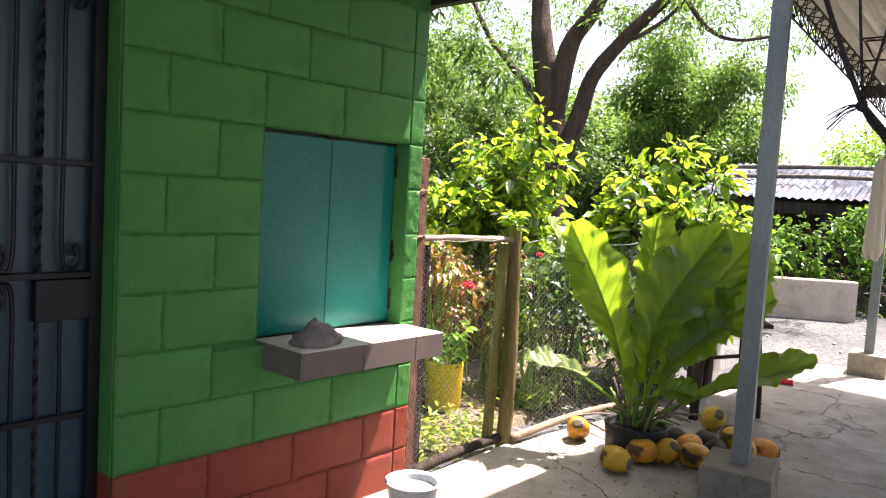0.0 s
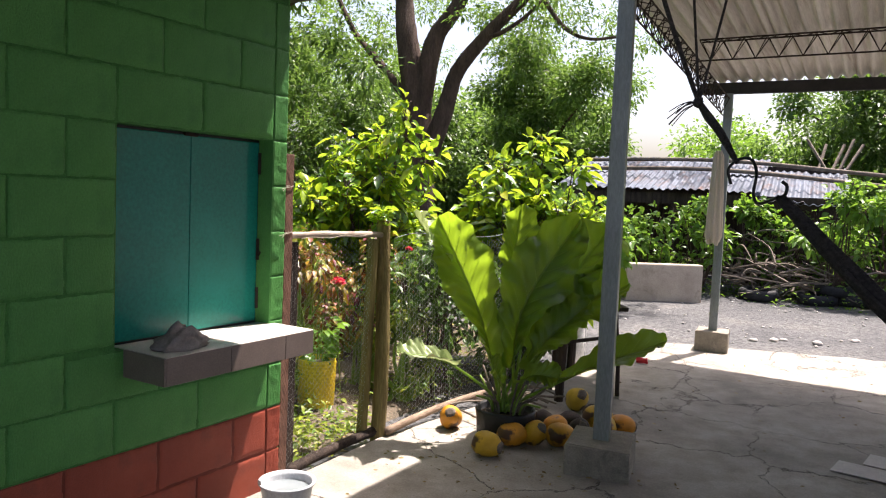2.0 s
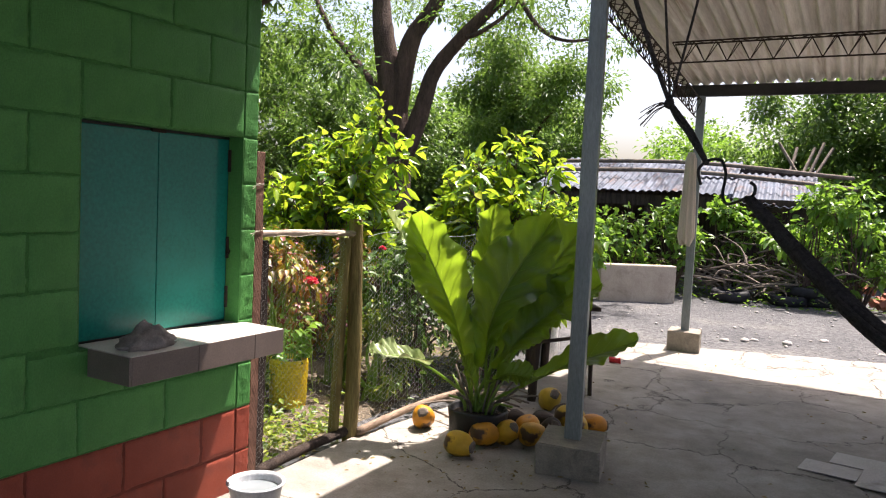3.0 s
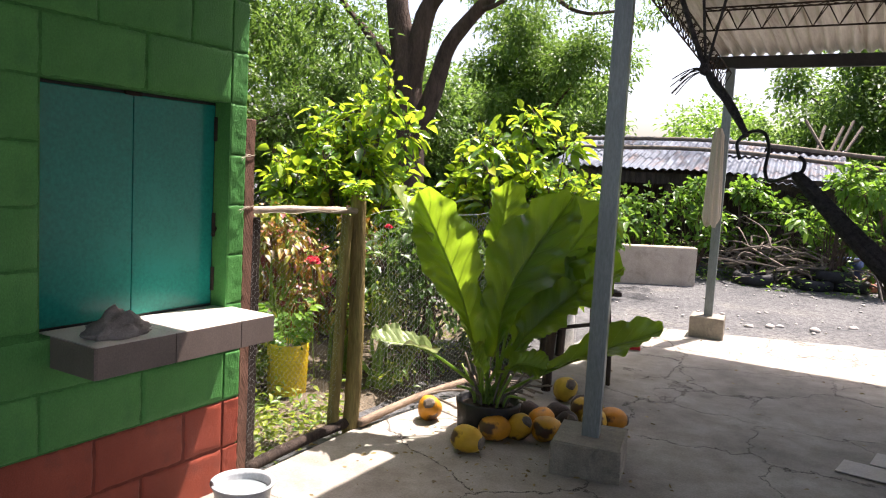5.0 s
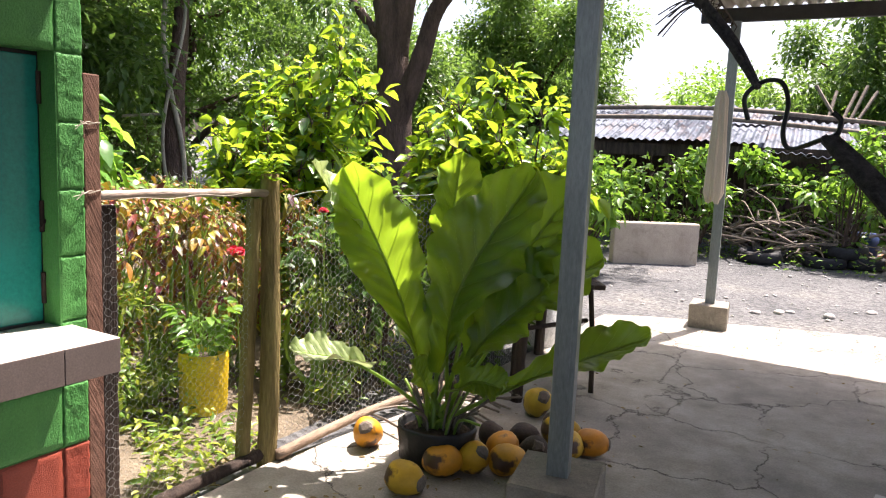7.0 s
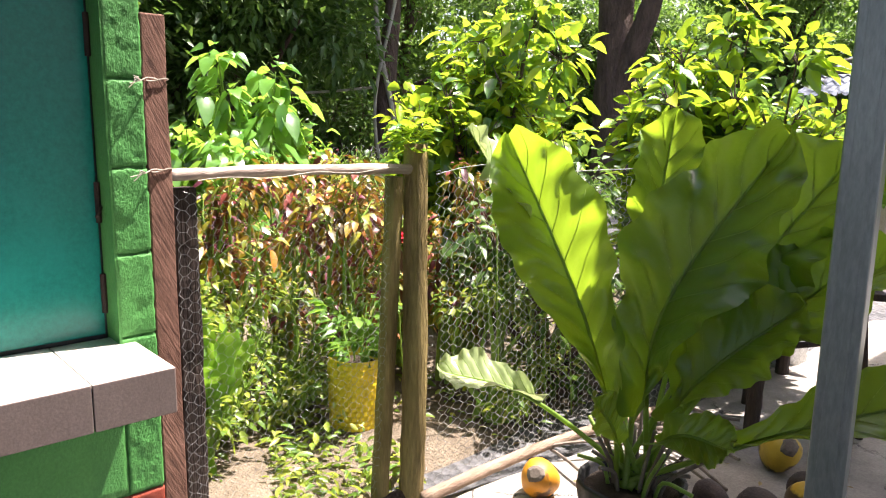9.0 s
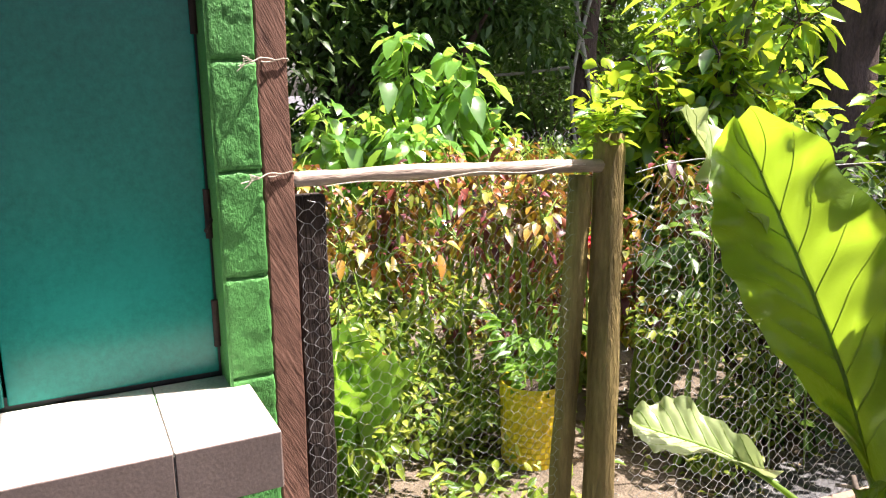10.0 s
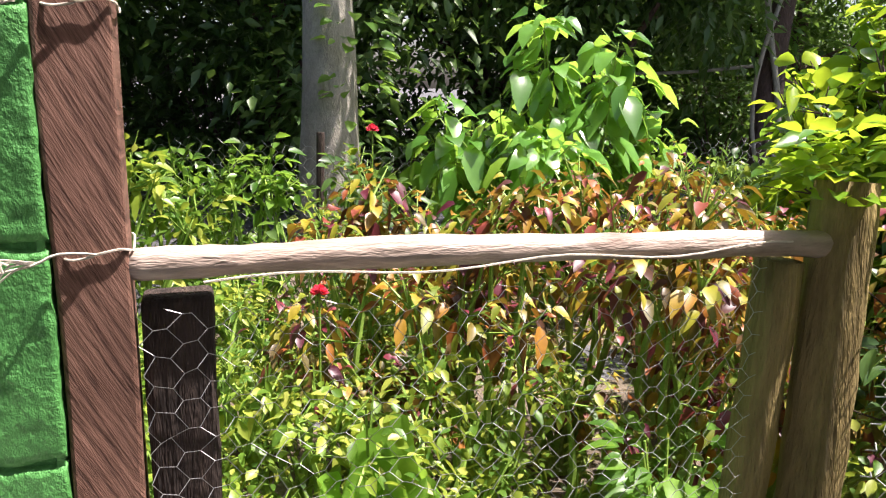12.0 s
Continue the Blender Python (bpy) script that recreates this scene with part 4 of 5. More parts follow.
# ---- giant-leaved plant ----
def giant_leaf(parent, base, mid, tip, width, face, seed, ruffle=0.03, start=0.22, skin="giant_leaf"):
    """One paddle leaf: a stalk, a midrib along base-mid-tip, a blade with wavy edges and sunken veins. face: the way the blade looks."""
    line = curve_points([base, mid, tip], 44)
    n = len(line)
    bm = bmesh.new()
    face = Vector(face).normalized()
    cols = 12
    rows = []
    first = int(n * start)
    for i in range(first, n):
        u = (i - first) / (n - 1 - first)
        d = (line[min(i + 1, n - 1)] - line[i - 1]).normalized()
        s = d.cross(face).normalized()
        f = s.cross(d).normalized()
        swell = math.sin(math.pi * 0.5 * min(1, u / 0.60)) ** 1.25 if u < 0.60 else math.cos(math.pi * 0.5 * (u - 0.60) / 0.405) ** 0.72
        w = width * 0.5 * (swell + 0.03)
        row = []
        for k in range(-cols, cols + 1):
            v = k / cols
            a = abs(v)
            ridge = (u * 9.0 - a * 1.5 + (0.4 if v > 0 else 0)) % 1.0
            vein = (0.05 if width < 0.25 else 0.115) * width * math.sin(math.pi * ridge) ** 0.7 * a ** 0.5 * (1 - 0.5 * a)
            wave = ruffle * width / 0.34 * (math.sin(u * 15 + seed * 1.7 + (2.4 if v > 0 else 0)) + 0.7 * math.sin(u * 33 + seed * 3.1) + 0.35 * math.sin(u * 61 + v * 2)) * a ** 2.2
            cup = width * (0.30 if (v > 0) == (seed % 2 == 0) else 0.16) * a ** 1.15
            edge = 1 + 0.20 * noise.noise((u * 7, v * 1.5, seed * 3.3)) + 0.03 * math.sin(u * 57 + v)
            row.append(bm.verts.new(line[i] + s * (w * v * edge) + f * (vein + wave + cup) + d * (a * w * 0.35)))
        rows.append(row)
    for a, b in zip(rows, rows[1:]):
        for k in range(2 * cols):
            bm.faces.new((a[k], a[k + 1], b[k + 1], b[k]))
    rib = tube(line, [0.0115 - 0.0090 * i / (n - 1) for i in range(n)], 7)
    m = len(rows)
    for q in range(1, 9):
        for sgn in (1, -1):
            pts = []
            for k in range(0, cols):
                i = (q + (k / cols) * 1.5 - (0.4 if sgn > 0 else 0)) / 9.0 * (m - 1)
                if 0 <= i < m - 1:
                    i0 = int(i)
                    pts.append(rows[i0][cols + sgn * k].co.lerp(rows[i0 + 1][cols + sgn * k].co, i - i0))
            if len(pts) > 4:
                tube(pts, [0.0019 - 0.0014 * k / len(pts) for k in range(len(pts))], 5, rib)
    leaf = part("leaf", bm, M[skin], parent, "leaf coloured pale for the sun's glare on it" if skin == "leaf_sunlit" else "", smooth=True)
    part("midrib", rib, M["vein"], leaf, "pale green midrib, stalk and side veins", True)


def giant_plant():
    t = thing("giant_leaf_plant", "big potted plant with giant wavy paddle leaves", "plant", at=(-1.53, 4.15, 0))
    R, F = Vector((0.92, 0.39, 0)), Vector((-0.39, 0.92, 0))   # across the patio, and away towards the yard

    def at(a, b, z):
        return R * a + F * b + Vector((0, 0, z))

    sheets = [
        # tip, middle (across, depth, height); width; face (across, depth, up); where the blade begins
        ((-0.60, -0.02, 1.33), (-0.30, -0.02, 0.88), 0.20, (0.75, -0.40, 0.75), 0.46),
        ((-0.45, -0.06, 1.31), (-0.18, -0.06, 0.74), 0.31, (0.40, -1.0, 0.05), 0.27),
        ((0.05, 0.20, 1.40), (0.00, 0.14, 0.85), 0.25, (0.35, -1.0, 0.2), 0.40),
        ((0.38, -0.04, 1.33), (0.06, -0.10, 0.76), 0.37, (-0.30, -1.0, 0.10), 0.25),
        ((0.58, 0.12, 1.28), (0.25, 0.07, 0.78), 0.34, (-0.60, -0.85, 0.1), 0.30),
        ((0.20, 0.28, 1.26), (0.12, 0.20, 0.75), 0.28, (0.2, -0.9, 0.2), 0.36),
        ((0.62, 0.02, 0.98), (0.25, -0.04, 0.62), 0.29, (-0.60, -0.75, 0.35), 0.32),
        ((0.92, -0.06, 0.64), (0.46, -0.08, 0.45), 0.24, (-0.15, -0.60, 0.8), 0.30),
        ((-0.66, -0.10, 0.50), (-0.34, -0.08, 0.44), 0.20, (0.15, -0.45, 0.9), 0.45),
        ((0.30, -0.22, 0.42), (0.13, -0.15, 0.41), 0.17, (-0.2, -0.8, 0.6), 0.36),
        ((0.76, 0.34, 0.92), (0.33, 0.20, 0.62), 0.28, (-0.3, -0.6, 0.7), 0.36),
        ((0.46, -0.12, 0.86), (0.17, -0.12, 0.56), 0.24, (-0.45, -0.8, 0.35), 0.34),
        ((-0.12, -0.20, 0.52), (-0.05, -0.14, 0.38), 0.13, (0.2, -0.7, 0.7), 0.40),
    ]
    for i, (tip, mid, w, face, st) in enumerate(sheets):
        a = i * 2.39
        base = Vector((0.05 * math.cos(a), 0.05 * math.sin(a), 0.16))
        # leaves 0 and 8 get the pale colour that stands in for sun glare
        giant_leaf(t, base, at(*mid), at(*tip), w, at(*face), i + 1, 0.046 if i not in (7, 8, 12) else 0.025, st, "leaf_sunlit" if i in (0, 8) else "giant_leaf")
    r = random.Random(2)
    for i in range(26):
        a = r.uniform(0, 6.28)
        q = r.uniform(0.03, 0.10)
        b = [(q * math.cos(a), q * math.sin(a), 0.12), (q * 1.4 * math.cos(a), q * 1.4 * math.sin(a), 0.22), (q * 2.6 * math.cos(a), q * 2.6 * math.sin(a), r.uniform(0.22, 0.42))]
        part("old_stalk", tube(curve_points(b, 4), 0.007, 6), M["twig"] if i % 3 else M["stalk"], t, smooth=True)
    pot = lathe([(0.0, 0.004), (0.155, 0.004), (0.17, 0.03), (0.172, 0.10), (0.182, 0.165), (0.176, 0.18), (0.166, 0.165), (0.16, 0.13), (0.0, 0.13)], 40, wobble=0.09, seed=2)
    part("pot", pot, M["blackplastic"], t, "cut-down black plastic tub", True)
    part("soil", lathe([(0.0, 0.150), (0.08, 0.155), (0.158, 0.135)], 20, wobble=0.04), M["soil"], t)


giant_plant()


# ---- coconuts ----
def coconuts():
    spots = [(-1.87, 4.11, 0.10, 20, 0), (-1.49, 3.77, 0.10, 80, 1), (-1.43, 4.00, 0.10, 130, 2), (-1.33, 4.10, 0.10, 60, 3), (-1.25, 4.28, 0.105, 10, 4), (-1.19, 4.16, 0.10, 150, 5), (-1.31, 4.95, 0.11, 40, 6),
             (-1.08, 4.60, 0.11, 95, 7), (-1.00, 4.46, 0.10, 170, 8), (-1.12, 4.33, 0.095, 30, 9), (-0.92, 4.56, 0.095, 110, 10), (-1.22, 4.48, 0.09, 75, 11), (-1.60, 4.42, 0.09, 15, 12), (-1.37, 4.43, 0.085, 50, 13), (-1.14, 4.74, 0.085, 120, 14), (-0.99, 4.27, 0.08, 65, 15)]
    rotten = (9, 11, 12, 13, 14)
    dark = mottled("rotten_husk", (0.022, 0.018, 0.018), (0.075, 0.05, 0.04), 12.0, 70.0, 0.75, 0, 0.6)
    for x, y, s, rz, seed in spots:
        s *= 0.82
        bm = bmesh.new()
        bmesh.ops.create_uvsphere(bm, u_segments=20, v_segments=14, radius=1.0)
        for v in bm.verts:
            n = v.co.copy()
            a = math.atan2(n.y, n.x)
            k = 1 + 0.06 * math.cos(3 * a + seed) * (1 - abs(n.z)) + 0.05 * noise.noise(n * 1.8 + Vector((seed, 0, 0)))
            v.co = Vector((n.x * s * 0.86 * k, n.y * s * 0.86 * k, n.z * s * (1.12 + 0.10 * n.z) * k))
        tilt = 90 if seed % 3 else 55
        ob = thing("coconut", "coconut", "coconut")
        ob.matrix_world = pose(x, y, s * 0.83, tilt, 12 * math.sin(seed), rz)
        part("husk", bm, dark if seed in rotten else M["fruit"], ob, smooth=True)
        part("calyx", lathe([(0.0, s * 1.25), (s * 0.22, s * 1.245), (s * 0.36, s * 1.17), (s * 0.40, s * 1.10), (s * 0.30, s * 1.12)], 9, wobble=0.4, seed=seed), M["twig"], ob, "dry brown calyx")
        tagged(ob, "rotten blackish coconut lying among the ripe ones" if seed in rotten else "yellow-orange ripe coconut lying on the patio floor" if seed != 1 else "half-browned orange coconut lying on the patio floor", "coconut", "heap of ripe coconuts")


coconuts()


# ---- small things round the window ----
def bowl():
    t = thing("plastic_tub", "small grey plastic tub of water on the floor", "tub", at=(-1.98, 2.63, 0.0))
    part("shell", lathe([(0.0, 0.004), (0.090, 0.004), (0.100, 0.02), (0.118, 0.125), (0.128, 0.13), (0.128, 0.138), (0.114, 0.136), (0.110, 0.12), (0.093, 0.02), (0.0, 0.012)], 36), M["bowl"], t, smooth=True)
    m, nt, b = material("water", 0.03, 0.0, 0.5)
    b.inputs["Base Color"].default_value = (0.20, 0.23, 0.24, 1)
    part("water", lathe([(0.0, 0.10), (0.107, 0.10)], 30), m, t, "still water")


bowl()


def yellow_basket():
    t = thing("yellow_basket", "yellow woven plastic sack pot with a leafy plant", "planter", at=(-2.86, 4.08, -0.04))
    sides = 44
    part("liner", lathe([(0.0, 0.002), (0.112, 0.004), (0.118, 0.18), (0.124, 0.352), (0.119, 0.352), (0.114, 0.30)], sides), M["yellow"], t, "yellow plastic sack wall", True)
    for j in range(14):
        z, r0 = 0.012 + j * 0.0235, 0.1155 + 0.010 * j / 14
        b = bmesh.new()
        lo, hi = [], []
        for k in range(sides):
            a = 2 * math.pi * k / sides
            q = r0 + (0.0045 if (k + j) % 2 else -0.001)
            lo.append(b.verts.new((q * math.cos(a), q * math.sin(a), z)))
            hi.append(b.verts.new((q * math.cos(a), q * math.sin(a), z + 0.017)))
        for k in range(sides):
            b.faces.new((lo[k], lo[(k + 1) % sides], hi[(k + 1) % sides], hi[k]))
        part("woven_strip", b, M["yellow"], t)
    part("soil", lathe([(0.108, 0.02), (0.113, 0.30), (0.06, 0.33), (0.0, 0.34)], 20), M["soil"], t)
    n = 170
    a = rng.random(n) * 6.283
    h = rng.random(n)
    c = np.stack((0.10 * np.cos(a) * (0.5 + h), 0.10 * np.sin(a) * (0.5 + h), 0.34 + 0.26 * h), 1)
    ob = leaf_mesh("foliage", c, np.stack((np.cos(a), np.sin(a), 0.5 * rng.random(n)), 1), 0.075 * rng.uniform(0.6, 1.3, n), 0.55, mat=M["leaf_mid"])
    ob.parent = t
    for k in range(7):
        q = k * 0.9
        part("stem", tube([(0.03 * math.cos(q), 0.03 * math.sin(q), 0.32), (0.08 * math.cos(q), 0.08 * math.sin(q), 0.56)], 0.004, 5), M["stalk"], t)


yellow_basket()


def cardboard():
    t = thing("cardboard_sheet", "flattened grey cardboard on the patio floor", "cardboard", at=(0.24, 4.62, 0.004), rz=-14)
    for i, (x0, y0, x1, y1, z) in enumerate(((0.0, -0.02, 0.30, 0.20, 0.0), (0.12, 0.20, 0.62, 0.42, 0.002), (0.30, -0.10, 0.62, 0.20, 0.004))):
        part("flap", box(x0, y0, z, x1 - 0.004, y1 - 0.004, z + 0.004, 0.001, turn=pose(0, 0, 0, 1.2 * i, -1.0, 0)), M["card"], t)


cardboard()


def stool():
    t = thing("wooden_stand", "rustic dark wooden stand with uneven pole legs", "stand", at=(-1.40, 5.42, 0), rz=30)
    for x, y, r0 in ((-0.22, -0.22, 0.032), (0.24, -0.05, 0.016), (-0.16, 0.24, 0.022), (0.20, 0.26, 0.018)):
        part("leg", tube(curve_points([(x * 1.05, y * 1.05, -0.005), (x, y, 0.3), (x * 0.85, y * 0.85, 0.68)], 5), r0, 8, wobble=0.15, seed=int(x * 100)), M["wood_dark"], t, smooth=True)
    part("top", box(-0.24, -0.24, 0.66, 0.24, 0.26, 0.69, 0.006), M["wood_dark"], t)
    part("crossbar", tube([(-0.2, -0.2, 0.42), (0.2, -0.04, 0.44)], 0.014, 8), M["wood_dark"], t)


stool()


def white_post():
    t = thing("whitewashed_post", "short whitewashed stump wrapped in chicken wire", "post", at=(-1.80, 6.42, -0.03))
    part("stump", lathe([(0.0, 0.0), (0.135, 0.0), (0.128, 0.2), (0.125, 0.45), (0.13, 0.72), (0.11, 0.76), (0.0, 0.77)], 22, wobble=0.1, seed=3), M["white"], t, smooth=True)
    part("chicken_wire", hex_net(lambda u, v: (0.142 * math.cos(u / 0.142), 0.142 * math.sin(u / 0.142), v), 0.89, 0.85, 0.045, 0.0011, 5), M["wire"], t)


white_post()


def twigs():
    r = random.Random(14)
    t = thing("dry_twigs", "dry twigs and palm stalks lying behind the plant", "twigs", at=(-1.70, 4.75, 0.0))
    for k in range(16):
        a, l = r.uniform(-0.6, 0.9), r.uniform(0.25, 0.6)
        c = Vector((r.gauss(0, 0.14), r.gauss(0, 0.22), 0.02 + 0.05 * r.random()))
        d = Vector((math.cos(a), math.sin(a), r.uniform(-0.02, 0.12))) * l * 0.5
        p, q = c - d, c + d
        p.z, q.z = max(p.z, 0.008), max(q.z, 0.008)
        part("twig", tube(curve_points([p, (p + q) / 2 + Vector((0, 0, 0.02)), q], 3), 0.007, 5), M["twig"], t)


twigs()
can = thing("crushed_can", "crushed red drink can on the slab's edge", "can", at=(-1.22, 6.75, 0.03))
part("shell", tube([(-0.05, 0, 0), (-0.02, 0.006, 0.004), (0.02, -0.004, 0), (0.05, 0.0, 0.004)], [0.026, 0.03, 0.024, 0.028], 10, wobble=0.3, seed=2), M["red_tin"], can)


# ---- hammock and its ropes ----
def hammock():
    t = thing("hammock", "gathered black string hammock hung from the patio roof", "hammock", at=(0, 0, 0))
    A, K, Rg, H0 = Vector((-0.80, 3.98, 3.0)), Vector((-0.50, 3.92, 1.95)), Vector((-0.285, 3.70, 1.645)), Vector((-0.08, 3.40, 1.485))
    r = random.Random(4)
    b = bmesh.new()
    tube(curve_points([(-0.86, 3.98, 2.95), (-0.70, 3.96, 2.45), tuple(K), tuple(K.lerp(Rg, 0.5)), tuple(Rg)], 8), 0.012, 8, b)
    tube(curve_points([tuple(K + Vector((0.006, 0, 0))), tuple(K.lerp(Rg, 0.5) + Vector((0.02, 0, 0.0))), tuple(Rg)], 8), 0.011, 8, b)
    part("hanging_rope", b, M["rope_black"], t, "dark doubled rope", True)
    for dx, top in ((-0.06, 3.1), (0.10, 3.1)):
        part("stay_rope", tube(curve_points([(K.x + dx * 1.6, 3.95, 3.05), (K.x + dx * 1.2, 3.94, 2.6), tuple(K)], 6), 0.007, 6), M["rope_black"], t, smooth=True)
    kn = bmesh.new()
    bmesh.ops.create_icosphere(kn, subdivisions=3, radius=0.026)
    for v in kn.verts:
        v.co = v.co * (1 + 0.4 * noise.noise(v.co * 60)) + K
    part("knot", kn, M["rope_black"], t, smooth=True)
    for q in range(9):
        d = Vector((-0.09 - 0.06 * r.random(), r.uniform(-0.05, 0.05), -0.01 - 0.12 * r.random()))
        part("rope_end", tube(curve_points([K, K + d * 0.5 + Vector((0, 0, 0.02)), K + d], 4), 0.0024, 5), M["rope_black"], t)
    hook = [Rg + Vector((-0.02, 0.0, -0.10)), Rg + Vector((-0.035, 0.0, -0.03)), Rg + Vector((0.01, 0, 0.015)), Rg + Vector((0.065, -0.03, 0.012)), Rg + Vector((0.09, -0.05, -0.05)), Rg + Vector((0.085, -0.08, -0.14)),
            Rg + Vector((0.11, -0.12, -0.185)), H0 + Vector((-0.02, 0.06, 0.0)), H0 + Vector((0.015, 0.0, 0.015)), H0 + Vector((0.02, 0.0, 0.05)), H0 + Vector((0.0, 0.0, 0.07))]
    part("hook", tube(curve_points(hook, 8), 0.0072, 8), M["iron"], t, "black S-shaped hook", True)
    end = [H0, Vector((0.16, 3.15, 1.24)), Vector((0.48, 2.85, 0.98)), Vector((1.0, 2.55, 0.80)), Vector((1.9, 2.2, 0.78)), Vector((2.7, 2.0, 1.25)), Vector((3.35, 1.8, 2.2)), Vector((3.4, 1.7, 3.25))]
    line = curve_points(end, 8)
    n = len(line)
    body = bmesh.new()
    for s in range(22):
        a = s * 2.4
        off = [Vector((math.cos(a + i * 0.05), math.sin(a + i * 0.05) * 0.6, math.sin(a * 1.3))) * (0.014 + 0.034 * math.sin(math.pi * i / (n - 1)) ** 0.7) * (0.4 + 0.6 * ((s * 7) % 10) / 10) for i in range(n)]
        tube([p + o for p, o in zip(line, off)], 0.012, 5, body)
    part("netting", body, M["rope_black"], t, "bunched black hammock strings", True)


hammock()


def towel():
    t = thing("hanging_cloth", "cream striped cloth hanging from the far roof post", "cloth", at=(-0.80, 7.79, 1.08))
    bm = bmesh.new()
    rows, cols = 14, 40
    grid = []
    for j in range(rows + 1):
        v = j / rows
        w = 0.038 + 0.032 * (1 - v) ** 0.8 - (0.02 if j == 0 else 0)
        row = []
        for k in range(cols):
            a = 2 * math.pi * k / cols
            fold = 1 + 0.28 * math.sin(a * 7 + v * 1.5)
            row.append(bm.verts.new((w * math.cos(a) * fold * (1.0 if v < 0.97 else 0.6), 0.035 * math.sin(a) * fold, v * 0.90 + (0.03 * math.sin(a * 2) if j == 0 else 0))))
        grid.append(row)
    for p, q in zip(grid, grid[1:]):
        for k in range(cols):
            bm.faces.new((p[k], p[(k + 1) % cols], q[(k + 1) % cols], q[k]))
    part("folds", bm, M["cloth"], t, smooth=True)


towel()


# ---- yard beyond the patio ----
low_wall = structure("low_wall", box(-1.22, -0.09, -0.1, 0.0, 0.09, 0.52, 0.02, turn=pose(-1.40, 12.1, 0, 0, 0, 32)), M["palewall"], "low pale plastered garden wall", "wall")


def shed():
    t = thing("shed", "low shed with a patched rusty corrugated zinc roof", "shed", at=(0, 0, 0.08))
    k = 0
    for i, x in enumerate(steps(-4.4, 0.5, 7)[:-1]):
        for j, (y0, y1, z0, z1) in enumerate(((14.0, 15.6, 1.62, 2.02), (15.4, 17.0, 1.97, 2.36))):
            L = math.hypot(y1 - y0, z1 - z0)
            drop = -0.05 * i if i > 4 else 0
            m = Matrix.Translation((x, y0 - (0.12 if (i * 3 + j) % 4 == 1 else 0), z0 + drop * 0.6 + 0.01 * (i % 2))) @ pose(0, 0, 0, math.degrees(math.atan2(z1 - z0, y1 - y0)), 0.8 * ((i * 7) % 3 - 1), 0)
            part("roof_sheet", corrugated(0.86, L, 0.13, 0.035, m=m, steps=6, warp=0.012, seed=i * 3 + j), M["oldzinc"], t, smooth=True)
            k += 1
    for z, y in ((1.95, 15.0), (2.18, 16.0)):
        part("roof_pole", tube(curve_points([(-4.4, y, z + 0.06), (-1.6, y, z + 0.09), (1.25, y - 0.1, z - 0.14)], 6), 0.04, 8, wobble=0.08, seed=int(y)), M["twig"], t, "weighting pole laid on the roof", True)
    part("fascia", box(-4.3, 14.06, 1.36, 0.6, 14.11, 1.56), M["wood_dark"], t)
    part("back_wall", box(-4.3, 16.6, -0.1, 0.6, 16.7, 2.2), M["wood_dark"], t)
    for x in (-4.2, -2.2, -0.6, 0.55):
        part("shed_post", tube([(x, 14.15, -0.1), (x, 14.15, 1.5)], 0.06, 8, wobble=0.1), M["wood_dark"], t)
    for i in range(5):
        part("roof_stick", tube([(0.15 + 0.12 * i, 16.2, 2.15), (0.25 + 0.16 * i - (0.5 if i == 1 else 0), 16.6, 2.65 + 0.1 * (i % 2))], 0.03, 6), M["twig"], t)


shed()


def branch_heap():
    t = thing("branch_heap", "tangled heap of dry grey branches", "branches", at=(-0.4, 13.4, -0.04))
    r = random.Random(9)
    for k in range(120):
        x, y, z = r.gauss(0, 0.75), r.gauss(0, 0.35), abs(r.gauss(0.0, 0.36))
        a, l = r.uniform(0, 6.28), r.uniform(0.4, 1.3)
        d = Vector((math.cos(a), math.sin(a) * 0.5, r.uniform(-0.25, 0.5))) * l * 0.5
        c = Vector((x, y, z + 0.1))
        p, q = c - d, c + d
        p.z, q.z = max(p.z, 0.01), max(q.z, 0.01)
        mid = (p + q) / 2 + Vector((r.uniform(-.12, .12), 0, r.uniform(-.02, .16)))
        part("branch", tube(curve_points([p, mid, q], 3), [0.018, 0.018, 0.016, 0.014, 0.012, 0.009, 0.006], 5), M["twig"], t)


branch_heap()


def tyre(x, y, z, rx):
    b = bmesh.new()
    prof = [(0.19, -0.07), (0.27, -0.085), (0.30, -0.05), (0.305, 0.05), (0.27, 0.085), (0.19, 0.07), (0.19, -0.07)]
    lathe(prof, 26, b)
    ob = mesh_object("old_tyre", b, M["rubber"], True)
    ob.matrix_world = pose(x, y, z, rx, 0, 20 * x)
    tagged(ob, "old black tyre lying in the yard", "tyre", "tyres by the branches")


for k, (x, y, z, rx) in enumerate(((0.25, 13.2, 0.05, 5), (0.75, 13.35, 0.05, 0), (0.5, 13.3, 0.22, 8), (-0.6, 13.0, 0.06, 4))):
    tyre(x, y, z, rx)
barrel = thing("blue_bucket", "dark blue plastic drum among the tyres", "drum", at=(0.75, 13.7, 0.0))
part("drum", lathe([(0, 0.0), (0.19, 0.0), (0.20, 0.15), (0.205, 0.3), (0.19, 0.45), (0.0, 0.46)], 20), M["bluepl"], barrel, smooth=True)


